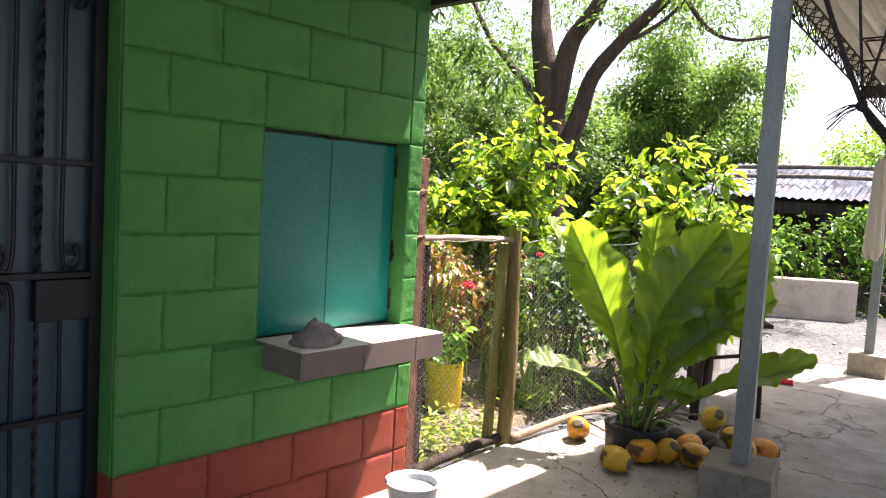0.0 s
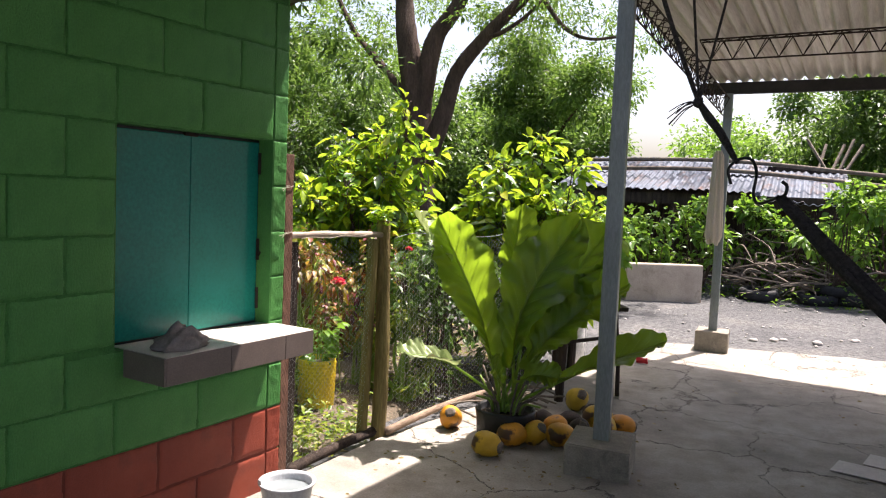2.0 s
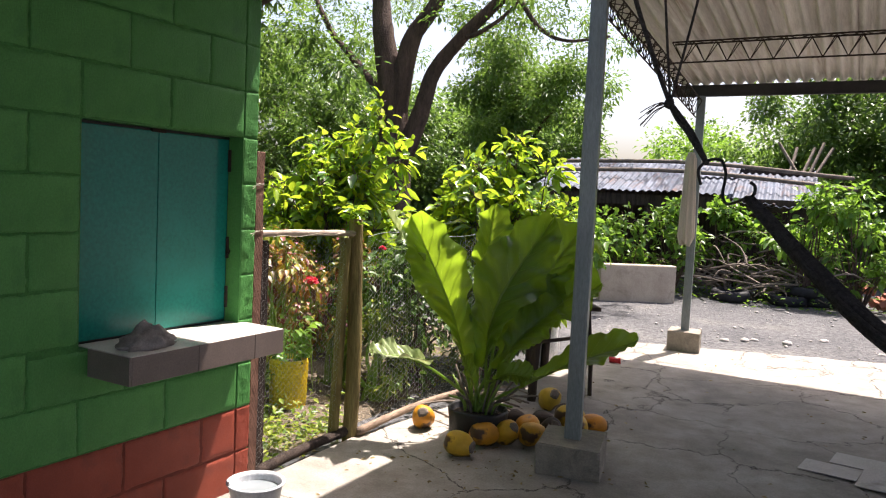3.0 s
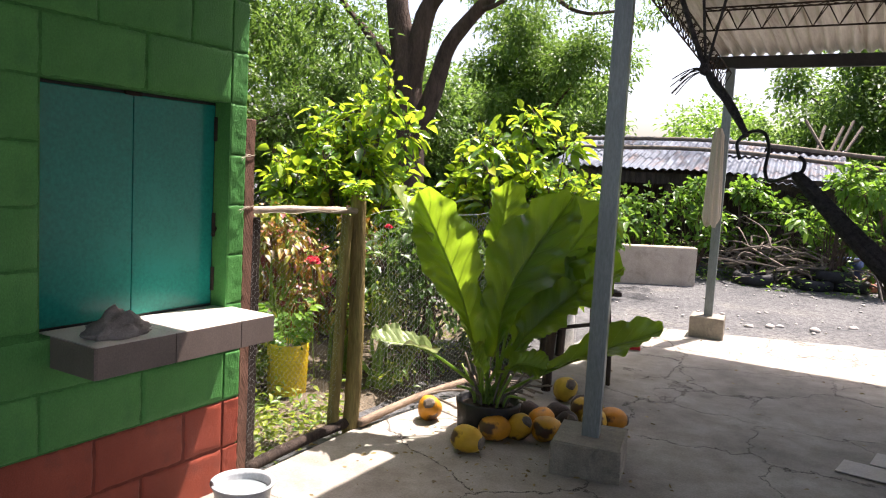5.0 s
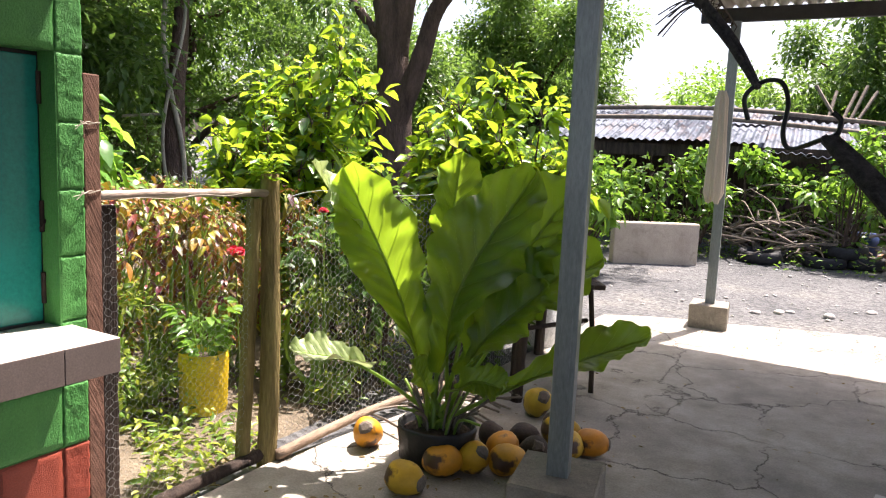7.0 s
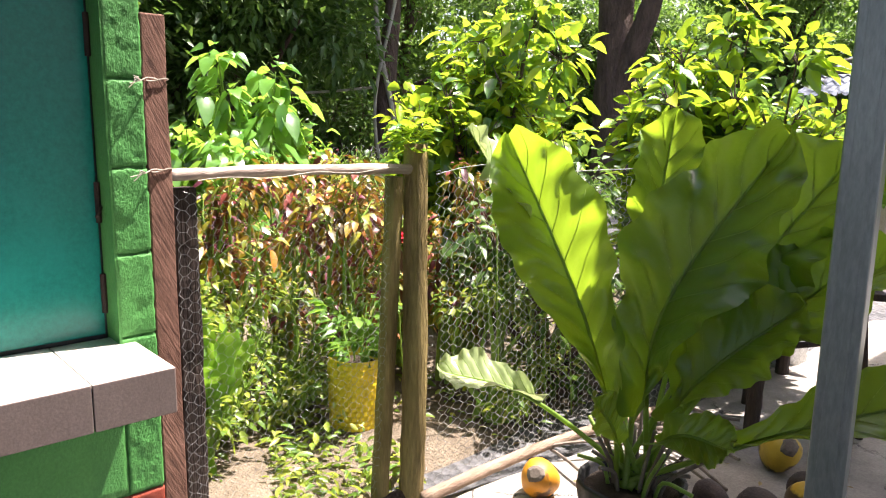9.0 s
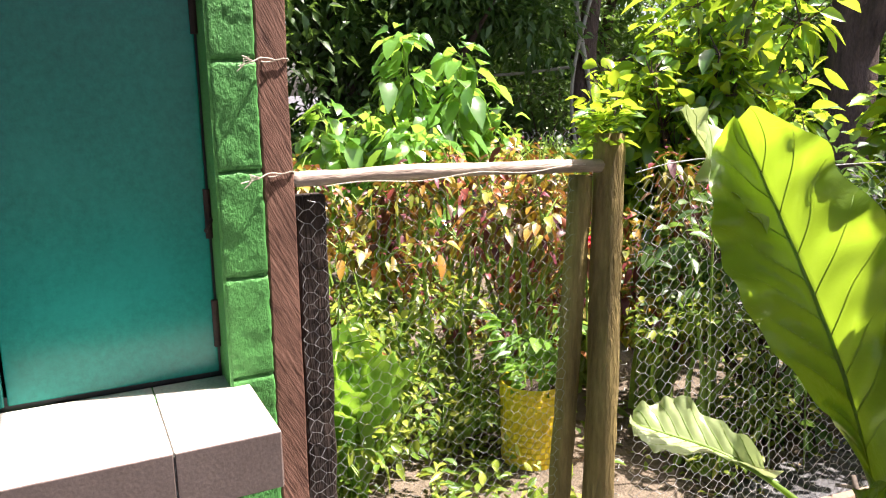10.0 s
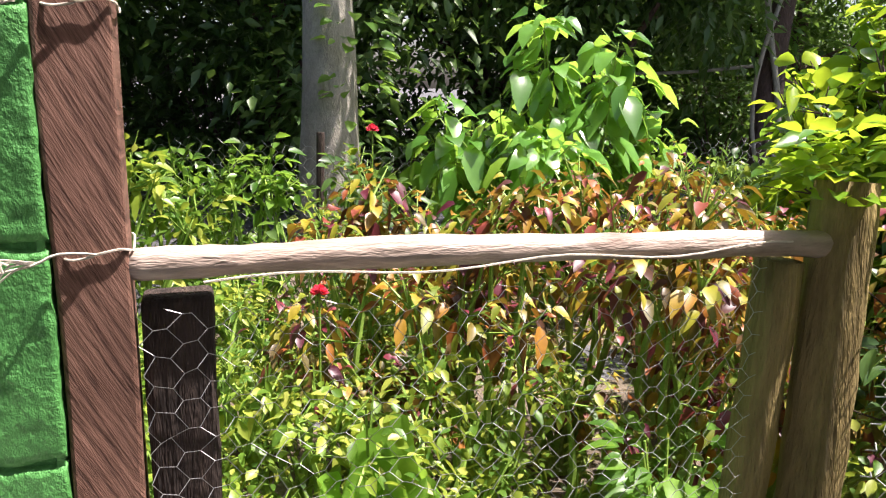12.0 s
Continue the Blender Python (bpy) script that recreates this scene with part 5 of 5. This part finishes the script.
def rubble():
    r = random.Random(21)
    bm = bmesh.new()
    for k in range(70):
        s = r.uniform(0.05, 0.13)
        box(-s, -s * 0.6, -s * 0.4, s, s * 0.6, s * 0.4, 0.01, bm, pose(2.0 + r.gauss(0, 0.45), 13.6 + r.gauss(0, 0.3), abs(r.gauss(0.02, 0.10)), r.uniform(-30, 30), r.uniform(-30, 30), r.uniform(0, 360)))
    tagged(mesh_object("brick_rubble", bm, M["brick"]), "heap of broken red brick rubble", "rubble", kind="stuff")


rubble()


def stones():
    r = random.Random(22)
    bm = bmesh.new()
    spots = [(-0.42, 8.98), (-0.22, 9.12), (-0.12, 9.22), (0.22, 9.16), (-0.3, 13.1), (0.62, 9.75), (1.15, 9.2), (1.4, 9.9)] + [(r.uniform(-3, 5), r.uniform(8.6, 12.5)) for _ in range(160)]
    for i, (x, y) in enumerate(spots):
        s = r.uniform(0.04, 0.09) if i < 8 else r.uniform(0.012, 0.035)
        b = bmesh.new()
        bmesh.ops.create_icosphere(b, subdivisions=2 if i < 8 else 1, radius=1)
        for v in b.verts:
            v.co *= 1 + 0.25 * noise.noise(v.co * 1.5 + Vector((i, 0, 0)))
        bmesh.ops.transform(b, matrix=pose(x, y, ground_height(x, y) + s * 0.2, 0, 0, r.uniform(0, 360)) @ Matrix.Diagonal((s, s * 0.8, s * 0.5, 1)), verts=list(b.verts))
        join(bm, b)
    tagged(mesh_object("loose_stones", bm, M["stone"], True), "pale loose stones on the gravel", "stones", kind="stuff")


stones()


# ---- shrubs and garden ----
def shrub(name, label, x, y, clumps, leaf, per, mat, width=0.45, stems=9, stem_mat="bark", seed=0, z0=-0.05, droop=0.35, inner=""):
    """Bent stems from the ground, ending in ragged clumps of leaves (x, y, z, radius), seen from the shrub's foot."""
    r = random.Random(seed)
    t = thing(name, label, "shrub", name.replace("_", " ") + " plants", at=(x, y, z0))
    bm = bmesh.new()
    for i, (cx, cy, cz, cr) in enumerate(clumps):
        m = Vector((cx * 0.45 + r.uniform(-.1, .1), cy * 0.45 + r.uniform(-.1, .1), cz * 0.5))
        tube(curve_points([(r.uniform(-.08, .08), r.uniform(-.08, .08), 0), m, (cx, cy, cz)], 4), [0.022, 0.02, 0.018, 0.015, 0.013, 0.011, 0.009, 0.006, 0.004], 5, bm)
        for q in range(6):
            d = Vector((r.gauss(0, 1), r.gauss(0, 1), r.gauss(0.3, 0.8))).normalized() * cr
            tube([(cx, cy, cz - cr * 0.3), Vector((cx, cy, cz)) + d], [0.005, 0.002], 4, bm)
    part("branchwork", bm, M[stem_mat], t)["kind"] = "stuff"
    pts, head = clump_points(clumps, per, 0.7)
    ob = leaf_mesh("foliage", pts, head, leaf * rng.uniform(0.6, 1.35, len(pts)), width, droop, mat=M[mat])
    ob.parent = t
    ob["kind"] = "stuff"
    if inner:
        # darker leaves further in: the shrub's inner shade put into leaf colour
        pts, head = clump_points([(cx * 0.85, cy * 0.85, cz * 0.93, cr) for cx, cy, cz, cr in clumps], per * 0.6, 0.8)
        ob = leaf_mesh("inner_shade_foliage", pts, head, leaf * 0.9 * rng.uniform(0.6, 1.3, len(pts)), width, droop, mat=M[inner])
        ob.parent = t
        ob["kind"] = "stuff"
    return t


def clumps_in(n, cx, cy, cz, sx, sy, sz, r0, r1, seed):
    r = random.Random(seed)
    out = []
    for _ in range(n):
        a, b = r.uniform(0, 6.283), r.random() ** 0.5
        u = r.uniform(-1, 1)
        f = math.sqrt(max(0.05, 1 - u * u))
        out.append((cx + sx * b * f * math.cos(a), cy + sy * b * f * math.sin(a), cz + sz * u, r.uniform(r0, r1)))
    return out


def shoots(n, sx, sy, z0, z1, r0, r1, seed):
    """Clumps strung along upright shoots of uneven height."""
    r = random.Random(seed)
    out = []
    for k in range(n):
        a, q = r.uniform(0, 6.283), r.random() ** 0.5
        x, y, top = sx * q * math.cos(a), sy * q * math.sin(a), r.uniform(z0, z1) * (1 - 0.25 * q)
        z = top
        while z > 0.55:
            out.append((x * (0.6 + 0.4 * z / top) + r.gauss(0, 0.05), y * (0.6 + 0.4 * z / top) + r.gauss(0, 0.05), z, r.uniform(r0, r1) * (0.6 if z == top else 1)))
            z -= r.uniform(0.16, 0.3)
    return out


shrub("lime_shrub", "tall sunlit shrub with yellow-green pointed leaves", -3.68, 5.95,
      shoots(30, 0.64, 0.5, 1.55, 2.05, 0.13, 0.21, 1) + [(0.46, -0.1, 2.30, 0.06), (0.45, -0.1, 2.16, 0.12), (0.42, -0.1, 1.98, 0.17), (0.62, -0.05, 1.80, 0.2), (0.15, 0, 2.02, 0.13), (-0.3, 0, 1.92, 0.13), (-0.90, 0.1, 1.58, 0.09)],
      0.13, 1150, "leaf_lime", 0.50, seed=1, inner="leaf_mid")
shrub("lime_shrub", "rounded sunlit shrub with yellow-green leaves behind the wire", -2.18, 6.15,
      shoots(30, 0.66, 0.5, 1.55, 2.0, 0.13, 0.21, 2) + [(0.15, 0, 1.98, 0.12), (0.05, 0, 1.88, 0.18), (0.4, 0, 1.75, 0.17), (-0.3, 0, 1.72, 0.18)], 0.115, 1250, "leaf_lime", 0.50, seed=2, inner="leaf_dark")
shrub("dark_shrub", "dense dark green shrub behind the chicken wire", -2.50, 5.15, clumps_in(22, 0, 0, 0.6, 0.38, 0.5, 0.55, 0.14, 0.26, 3), 0.07, 2200, "leaf_dark", 0.5, seed=3)
shrub("dark_shrub", "dense dark green shrub behind the chicken wire", -2.15, 5.75, clumps_in(20, 0, 0, 0.55, 0.40, 0.6, 0.5, 0.14, 0.26, 4), 0.07, 2200, "leaf_dark", 0.5, seed=4)
for i, (x, y) in enumerate(((-3.55, 3.85), (-3.75, 4.3), (-3.35, 4.75), (-4.0, 4.9), (-2.95, 4.85), (-3.9, 3.6), (-3.2, 4.35))):
    shrub("coleus", "bushy coleus with red, orange and yellow leaves", x, y, clumps_in(15, 0, 0, 0.72, 0.34, 0.34, 0.40, 0.10, 0.18, 10 + i), 0.052, 2700, "leaf_coleus", 0.62, stem_mat="stalk", seed=10 + i, droop=0.8)
for i, (x, y) in enumerate(((-3.05, 3.35), (-3.2, 3.95), (-3.1, 3.0), (-4.3, 3.2), (-4.6, 4.0), (-4.2, 2.85), (-2.5, 4.6), (-3.6, 3.3), (-3.5, 2.9), (-4.0, 3.7), (-3.3, 3.6), (-4.9, 3.3))):
    shrub("garden_herb", "weedy green garden plant in the bed", x, y, clumps_in(14, 0, 0, 0.34, 0.30, 0.30, 0.30, 0.07, 0.14, 30 + i), 0.040, 4200, "leaf_herb", 0.58, stem_mat="stalk", seed=30 + i)
for i, (x, y) in enumerate(((-5.2, 2.75), (-5.4, 3.3), (-5.0, 3.75), (-5.5, 4.0), (-5.6, 5.9), (-5.3, 6.4), (-4.6, 5.6), (-5.8, 3.0), (-4.6, 6.3), (-3.7, 5.7))):
    shrub("tall_herb", "tall leafy green weeds at the back of the bed", x, y, clumps_in(16, 0, 0, 0.55, 0.4, 0.4, 0.5, 0.10, 0.20, 80 + i), 0.075, 1100, ("leaf_herb", "leaf_mid", "leaf_dark")[i % 3], 0.55, stem_mat="stalk", seed=80 + i)
shrub("broad_leaf_shrub", "sunlit shrub with broad drooping green leaves", -5.5, 5.15, clumps_in(13, 0, 0, 0.85, 0.45, 0.60, 0.50, 0.16, 0.26, 50) + [(0.0, -0.12, 1.80, 0.13), (0.0, 0.38, 1.72, 0.13), (0.0, -0.10, 1.55, 0.2), (0.1, 0.35, 1.48, 0.2), (0.0, 0.1, 1.25, 0.25), (0.0, -0.75, 1.30, 0.13), (0.0, -0.7, 1.05, 0.2), (0.0, 0.65, 1.2, 0.18)], 0.145, 1200, "leaf_broad", 0.75, stem_mat="stalk", seed=50, droop=0.9)


def lettuce():
    t = thing("leafy_green", "upright pale green leafy vegetable in the bed", "plant", at=(-2.9, 3.36, -0.04))
    r = random.Random(6)
    for k in range(12):
        a = k * 2.4
        s = 0.05 + 0.012 * k
        giant = [Vector((0, 0, 0.02)), Vector((math.cos(a) * s * 0.6, math.sin(a) * s * 0.6, 0.36)), Vector((math.cos(a) * s * 1.1, math.sin(a) * s * 1.1, 0.50 + 0.04 * (k % 5)))]
        line = curve_points(giant, 8)
        bm = bmesh.new()
        rows = []
        for i, p in enumerate(line):
            u = i / (len(line) - 1)
            side = Vector((-math.sin(a), math.cos(a), 0))
            w = 0.068 * math.sin(math.pi * min(1, 0.06 + u ** 1.5 * 0.82)) + 0.006
            rows.append([bm.verts.new(p + side * w * v + Vector((math.cos(a), math.sin(a), 0)) * (-0.018 * v * v + 0.016 * abs(v) * math.sin(u * 19 + v * 2 + k))) for v in (-1, -0.5, 0, 0.5, 1)])
        for p, q in zip(rows, rows[1:]):
            for c in range(4):
                bm.faces.new((p[c], p[c + 1], q[c + 1], q[c]))
        part("leaf", bm, M["leaf_lettuce"], t, smooth=True)


lettuce()


def flower(x, y, z, s):
    t = thing("red_flower", "red flower head on a thin green stem", "flower", "red flowers", at=(x, y, -0.05))
    n = 40
    d = rng.normal(0, 1, (n, 3))
    d[:, 2] = np.abs(d[:, 2])
    ob = leaf_mesh("flower_head", np.tile((0.0, 0.0, z + 0.05), (n, 1)), d, np.full(n, s), 0.8, 0.1, mat=M["petal_red"])
    ob.parent = t
    part("stem", tube(curve_points([(0.03, 0.04, -0.02), (0.02, 0.0, z * 0.5), (0, 0, z + 0.055)], 5), 0.004, 6), M["stalk"], t, smooth=True)


for p in ((-2.925, 4.396, 0.78, 0.06), (-2.35, 4.75, 1.12, 0.035), (-2.42, 4.5, 1.05, 0.03), (-4.9, 3.85, 1.18, 0.035), (-3.6, 3.35, 0.78, 0.03), (-2.3, 4.9, 0.95, 0.03)):
    flower(*p)

# sprouting leaves on the gate post
n = 110
a = rng.random(n) * 6.283
q = rng.random(n)
sprout = leaf_mesh("post_sprout", np.stack((0.055 * q * np.cos(a), 0.075 * q * np.sin(a), 0.11 * rng.random(n) - 0.03), 1), np.stack((np.cos(a), np.sin(a), 0.7 * rng.random(n)), 1), 0.05 * rng.uniform(0.6, 1.3, n), 0.55, mat=M["leaf_lime"])
sprout["kind"] = "stuff"
sprout.location = (-2.225, 3.79, 1.27)
tagged(sprout, "fresh green leaves sprouting from the gate post", "leaves")


def ground_cover(name, label, x0, y0, x1, y1, n, leaf, mat, h=0.12):
    x, y = rng.uniform(x0, x1, n), rng.uniform(y0, y1, n)
    keep = np.array([noise.noise((a * 1.3, b * 1.3, 9.0)) > -0.15 for a, b in zip(x, y)])
    x, y = x[keep], y[keep]
    k = len(x)
    z = np.array([ground_height(a, b) for a, b in zip(x, y)]) + rng.random(k) ** 2 * h
    ob = leaf_mesh(name, np.stack((x, y, z), 1), rng.normal(0, 1, (k, 3)) * np.array((1, 1, 0.5)) + np.array((0, 0, 0.5)), leaf * rng.uniform(0.5, 1.3, k), 0.4, mat=M[mat])
    tagged(ob, label, "weeds", kind="stuff")


ground_cover("bed_weeds", "low weeds and grass on the garden bed", -6.0, 2.9, -2.25, 7.5, 4200, 0.06, "leaf_herb", 0.16)
ground_cover("gate_weeds", "sunlit low weeds just inside the gate", -3.1, 3.0, -2.3, 4.0, 1100, 0.06, "leaf_herb", 0.10)
ground_cover("leaf_litter", "dry fallen leaves on the garden soil", -6.0, 2.9, -2.25, 7.5, 2600, 0.05, "leaf_dry", 0.01)
ground_cover("yard_weeds", "weeds in front of the shed", -5.0, 12.4, 3.5, 14.2, 1300, 0.09, "leaf_mid", 0.3)
ground_cover("forest_floor", "shaded undergrowth below the trees", -16.0, 0.0, -6.1, 14.0, 9000, 0.12, "leaf_dark", 0.35)

for i, (x, y, h) in enumerate(((-3.2, 12.7, 1.35), (-2.4, 12.9, 1.45), (-1.6, 13.0, 1.5), (-0.8, 13.7, 1.45), (0.5, 13.2, 1.9), (1.2, 13.0, 1.8), (2.4, 13.0, 1.6), (3.2, 13.0, 1.5), (-2.6, 10.2, 1.3), (-3.0, 8.9, 1.6), (-3.4, 11.2, 1.5), (0.1, 14.0, 1.4))):
    shrub("yard_shrub", "sunlit leafy shrub at the edge of the yard", x, y, clumps_in(16, 0, 0, h * 0.62, 0.55, 0.4, h * 0.42, 0.16, 0.28, 60 + i), 0.12, 900, "leaf_mid", 0.55, seed=60 + i)

# ---- trees ----
def main_tree():
    t = thing("big_tree", "tall spreading tree with a forked brown trunk", "tree", at=(-8.6, 15.4, 0))
    O = Vector((8.6, -15.4, 0))
    bm = bmesh.new()
    def limb(pts, r0, r1):
        line = curve_points([Vector(p) for p in pts], 5)
        tube(line, [r0 + (r1 - r0) * i / (len(line) - 1) for i in range(len(line))], 10, bm, wobble=0.1)
        return line
    limb([(0.42, 0, -0.1), (0.40, 0, 1.8), (0.36, 0, 3.0), (0.22, 0, 4.0), (0.0, 0, 5.0), (-0.18, 0.1, 6.0), (-0.4, 0.2, 8.0)], 0.46, 0.16)
    limb([(0.36, 0, 3.2), (0.50, 0, 4.0), (0.72, 0.05, 5.0), (1.25, 0.1, 5.75), (2.0, 0.2, 7.4)], 0.30, 0.12)
    limb([(0.45, -0.1, 1.7), (0.90, -0.1, 2.8), (1.12, -0.1, 3.4), (1.36, -0.1, 4.16), (2.0, -0.1, 4.9), (2.86, -0.1, 5.67), (4.5, -0.3, 7.0)], 0.25, 0.10)
    limb([(0.25, 0, 3.5), (-0.25, 0, 3.95), (-0.8, 0, 4.55), (-1.6, 0.2, 5.3), (-2.4, 0.3, 6.6)], 0.13, 0.05)
    limb([(3.1, -0.1, 6.0), (3.4, -0.1, 5.5), (3.8, -0.1, 5.0), (4.4, -0.2, 4.72), (5.3, -0.3, 4.75)], 0.065, 0.025)
    limb([(2.0, -0.1, 4.9), (2.5, -0.3, 4.95), (3.2, -0.4, 5.35), (3.9, -0.4, 6.2)], 0.06, 0.025)
    part("trunk", bm, M["bark"], t, smooth=True)
    r = random.Random(31)
    cl = []
    while len(cl) < 420:
        a = r.uniform(0, 6.28)
        q = 7.5 * r.random() ** 0.6
        x, y, z = q * math.cos(a) + 0.8, q * math.sin(a) * 0.8, r.uniform(3.3, 9.5)
        if (y < 0.6 and -0.9 < x + 0.35 * y < 2.6 and z < 5.6) or (x > 0 and z < 4.9):
            continue
        cl.append((x, y, z, r.uniform(0.22, 0.52)))
    for _ in range(150):
        x = r.uniform(1.6, 7.5) if r.random() < 0.62 else r.uniform(-5.0, -0.9)
        cl.append((x, r.gauss(0.0, 1.6), r.uniform(4.9, 6.9) if x > 0 else r.uniform(4.0, 6.6), r.uniform(0.16, 0.40)))
    pts, head = clump_points(cl, 480, 0.85)
    ob = leaf_mesh("crown", pts, head, 0.12 * rng.uniform(0.6, 1.3, len(pts)), 0.42, mat=M["leaf_far"], simple=True)
    ob.parent = t


main_tree()
TREES = [
    # x, y, height, spread, trunk, clumps, leaf, per, material, fork
    (-6.4, 19.5, 6.0, 2.2, 0.16, 110, 0.13, 240, "leaf_far", 0.30),
    (-1.2, 26.0, 3.8, 4.0, 0.16, 80, 0.18, 240, "leaf_mid", 0.1),
    (4.6, 24.0, 4.4, 3.8, 0.2, 90, 0.17, 220, "leaf_far", 0.1),
    (2.6, 19.5, 5.4, 2.7, 0.2, 110, 0.15, 230, "leaf_dark", 0.15),
    (1.0, 22.5, 4.6, 2.4, 0.18, 80, 0.15, 240, "leaf_far", 0.15),
    (9.5, 20.0, 7.0, 4.2, 0.2, 90, 0.18, 150, "leaf_dark", 0.2),
    (-16.5, 22.5, 7.5, 3.6, 0.25, 70, 0.2, 110, "leaf_far", 0.2),
    (-13.5, 14.5, 6.5, 2.8, 0.2, 70, 0.17, 130, "leaf_far", 0.2),
    (-9.5, 10.5, 7.5, 2.4, 0.20, 60, 0.16, 130, "leaf_dark", 0.68),
    (-10.8, 8.6, 7.0, 2.8, 0.17, 80, 0.16, 150, "leaf_dark", 0.25),
    (-12.5, 7.5, 8.5, 3.6, 0.2, 110, 0.17, 170, "leaf_dark", 0.15),
    (-11.5, 4.2, 8.0, 3.4, 0.15, 110, 0.17, 170, "leaf_dark", 0.2),
    (-12.0, 0.5, 8.0, 3.6, 0.2, 100, 0.17, 170, "leaf_dark", 0.15),
    (-16.0, 11.0, 9.0, 4.6, 0.25, 110, 0.2, 170, "leaf_dark", 0.08),
    (-17.0, 4.5, 9.0, 4.6, 0.25, 110, 0.2, 170, "leaf_dark", 0.08),
    (-17.0, -1.5, 9.0, 4.6, 0.25, 100, 0.2, 170, "leaf_dark", 0.08),
    (-9.4, 26.0, 5.0, 3.6, 0.2, 90, 0.2, 220, "leaf_far", 0.08),
    (-12.5, 25.0, 6.0, 4.0, 0.2, 90, 0.2, 220, "leaf_far", 0.08),
    (-10.6, 18.5, 4.6, 2.6, 0.15, 70, 0.16, 220, "leaf_dark", 0.1),
    (-18.5, 16.0, 9.0, 4.6, 0.25, 100, 0.2, 150, "leaf_far", 0.08),
]
for i, (x, y, h, s, tr, cl, lf, per, mt, fk) in enumerate(TREES):
    tree("shade_tree", "leafy shade tree at the edge of the plot", x, y, h, s, tr, cl, 100 + i, lf, per, mat=mt, fork=fk, limbs=10, lean=(0.4 * math.sin(i * 2.0), 0.4 * math.cos(i * 1.7)))
def trunk_vine(x, y, z0, z1, n, radius):
    a = rng.random(n) * 6.283
    z = rng.uniform(z0, z1, n)
    ob = leaf_mesh("climbing_vine", np.stack((x + radius * np.cos(a), y + radius * np.sin(a), z), 1), np.stack((np.cos(a), np.sin(a), -0.3 + 0.6 * rng.random(n)), 1), 0.13 * rng.uniform(0.6, 1.3, n), 0.7, mat=M["leaf_mid"])
    tagged(ob, "green vine climbing the pale tree trunk", "vine", kind="stuff")


trunk_vine(-7.55, 4.38, 0.9, 3.0, 150, 0.24)
pale = tree("pale_trunk_tree", "tree with a thick pale grey trunk and climbing vines", -7.6, 4.2, 9.0, 3.0, 0.24, 50, 200, 0.14, 120, bark="palebark", mat="leaf_dark", fork=0.5, limbs=7)
for i in range(26):
    r = random.Random(300 + i)
    x, y, h = r.uniform(-15, -9.0), -1.0 + 17.0 * (i + r.random()) / 26, r.uniform(1.0, 2.4)
    shrub("forest_shrub", "shaded undergrowth shrub below the trees", x, y, clumps_in(22, 0, 0, h * 0.55, 1.0, 1.0, h * 0.5, 0.3, 0.55, 300 + i), 0.15, 330, "leaf_dark", 0.5, seed=300 + i)
for i in range(12):
    r = random.Random(400 + i)
    shrub("hedge_shrub", "tall shrub behind the shed and the yard", -14.0 + 1.9 * i + r.uniform(-.4, .4), 18.5 + r.uniform(-0.8, 0.8), clumps_in(26, 0, 0, 1.2, 1.2, 0.8, 1.0, 0.35, 0.6, 400 + i), 0.16, 480, "leaf_far", 0.5, seed=400 + i)


def liana():
    t = thing("liana", "pale woody liana twisting up a dark trunk", "vine", at=(-9.35, 10.35, 0))
    for k in range(2):
        pts = [((0.10 + 0.05 * k) * math.cos(q * 0.7 + k * 2.2), 0.2 * math.sin(q * 0.7 + k * 2.2) - 0.05, -0.05 + q * 0.5) for q in range(12)]
        part("stem", tube(curve_points(pts, 4), 0.04 - 0.012 * k, 7, wobble=0.15, seed=k), M["palebark"], t, smooth=True)
    part("side_branch", tube(curve_points([(-0.1, -0.15, 1.75), (-0.7, -0.75, 1.66), (-1.1, -1.5, 1.62), (-1.3, -2.3, 1.60)], 5), 0.022, 6), M["palebark"], t, "bare bleached side branch", True)


liana()


def slab_debris():
    n = 420
    k = n // 2
    x = np.concatenate((rng.normal(-1.45, 0.35, k), rng.uniform(-2.1, 1.5, n - k)))
    y = np.concatenate((rng.normal(3.95, 0.38, k), rng.uniform(2.9, 7.6, n - k)))
    keep = x > -2.0 + 0.2 * np.maximum(0, y - 3.8)
    x, y = x[keep], y[keep]
    m = len(x)
    ob = leaf_mesh("floor_debris", np.stack((x, y, np.full(m, 0.004)), 1), rng.normal(0, 1, (m, 3)) * np.array((1, 1, 0.1)), 0.028 * rng.uniform(0.3, 1.4, m), 0.4, 0.0, mat=M["leaf_dry"], fold=0.08)
    tagged(ob, "dry bits of leaf and husk on the patio floor", "debris", kind="stuff")


slab_debris()
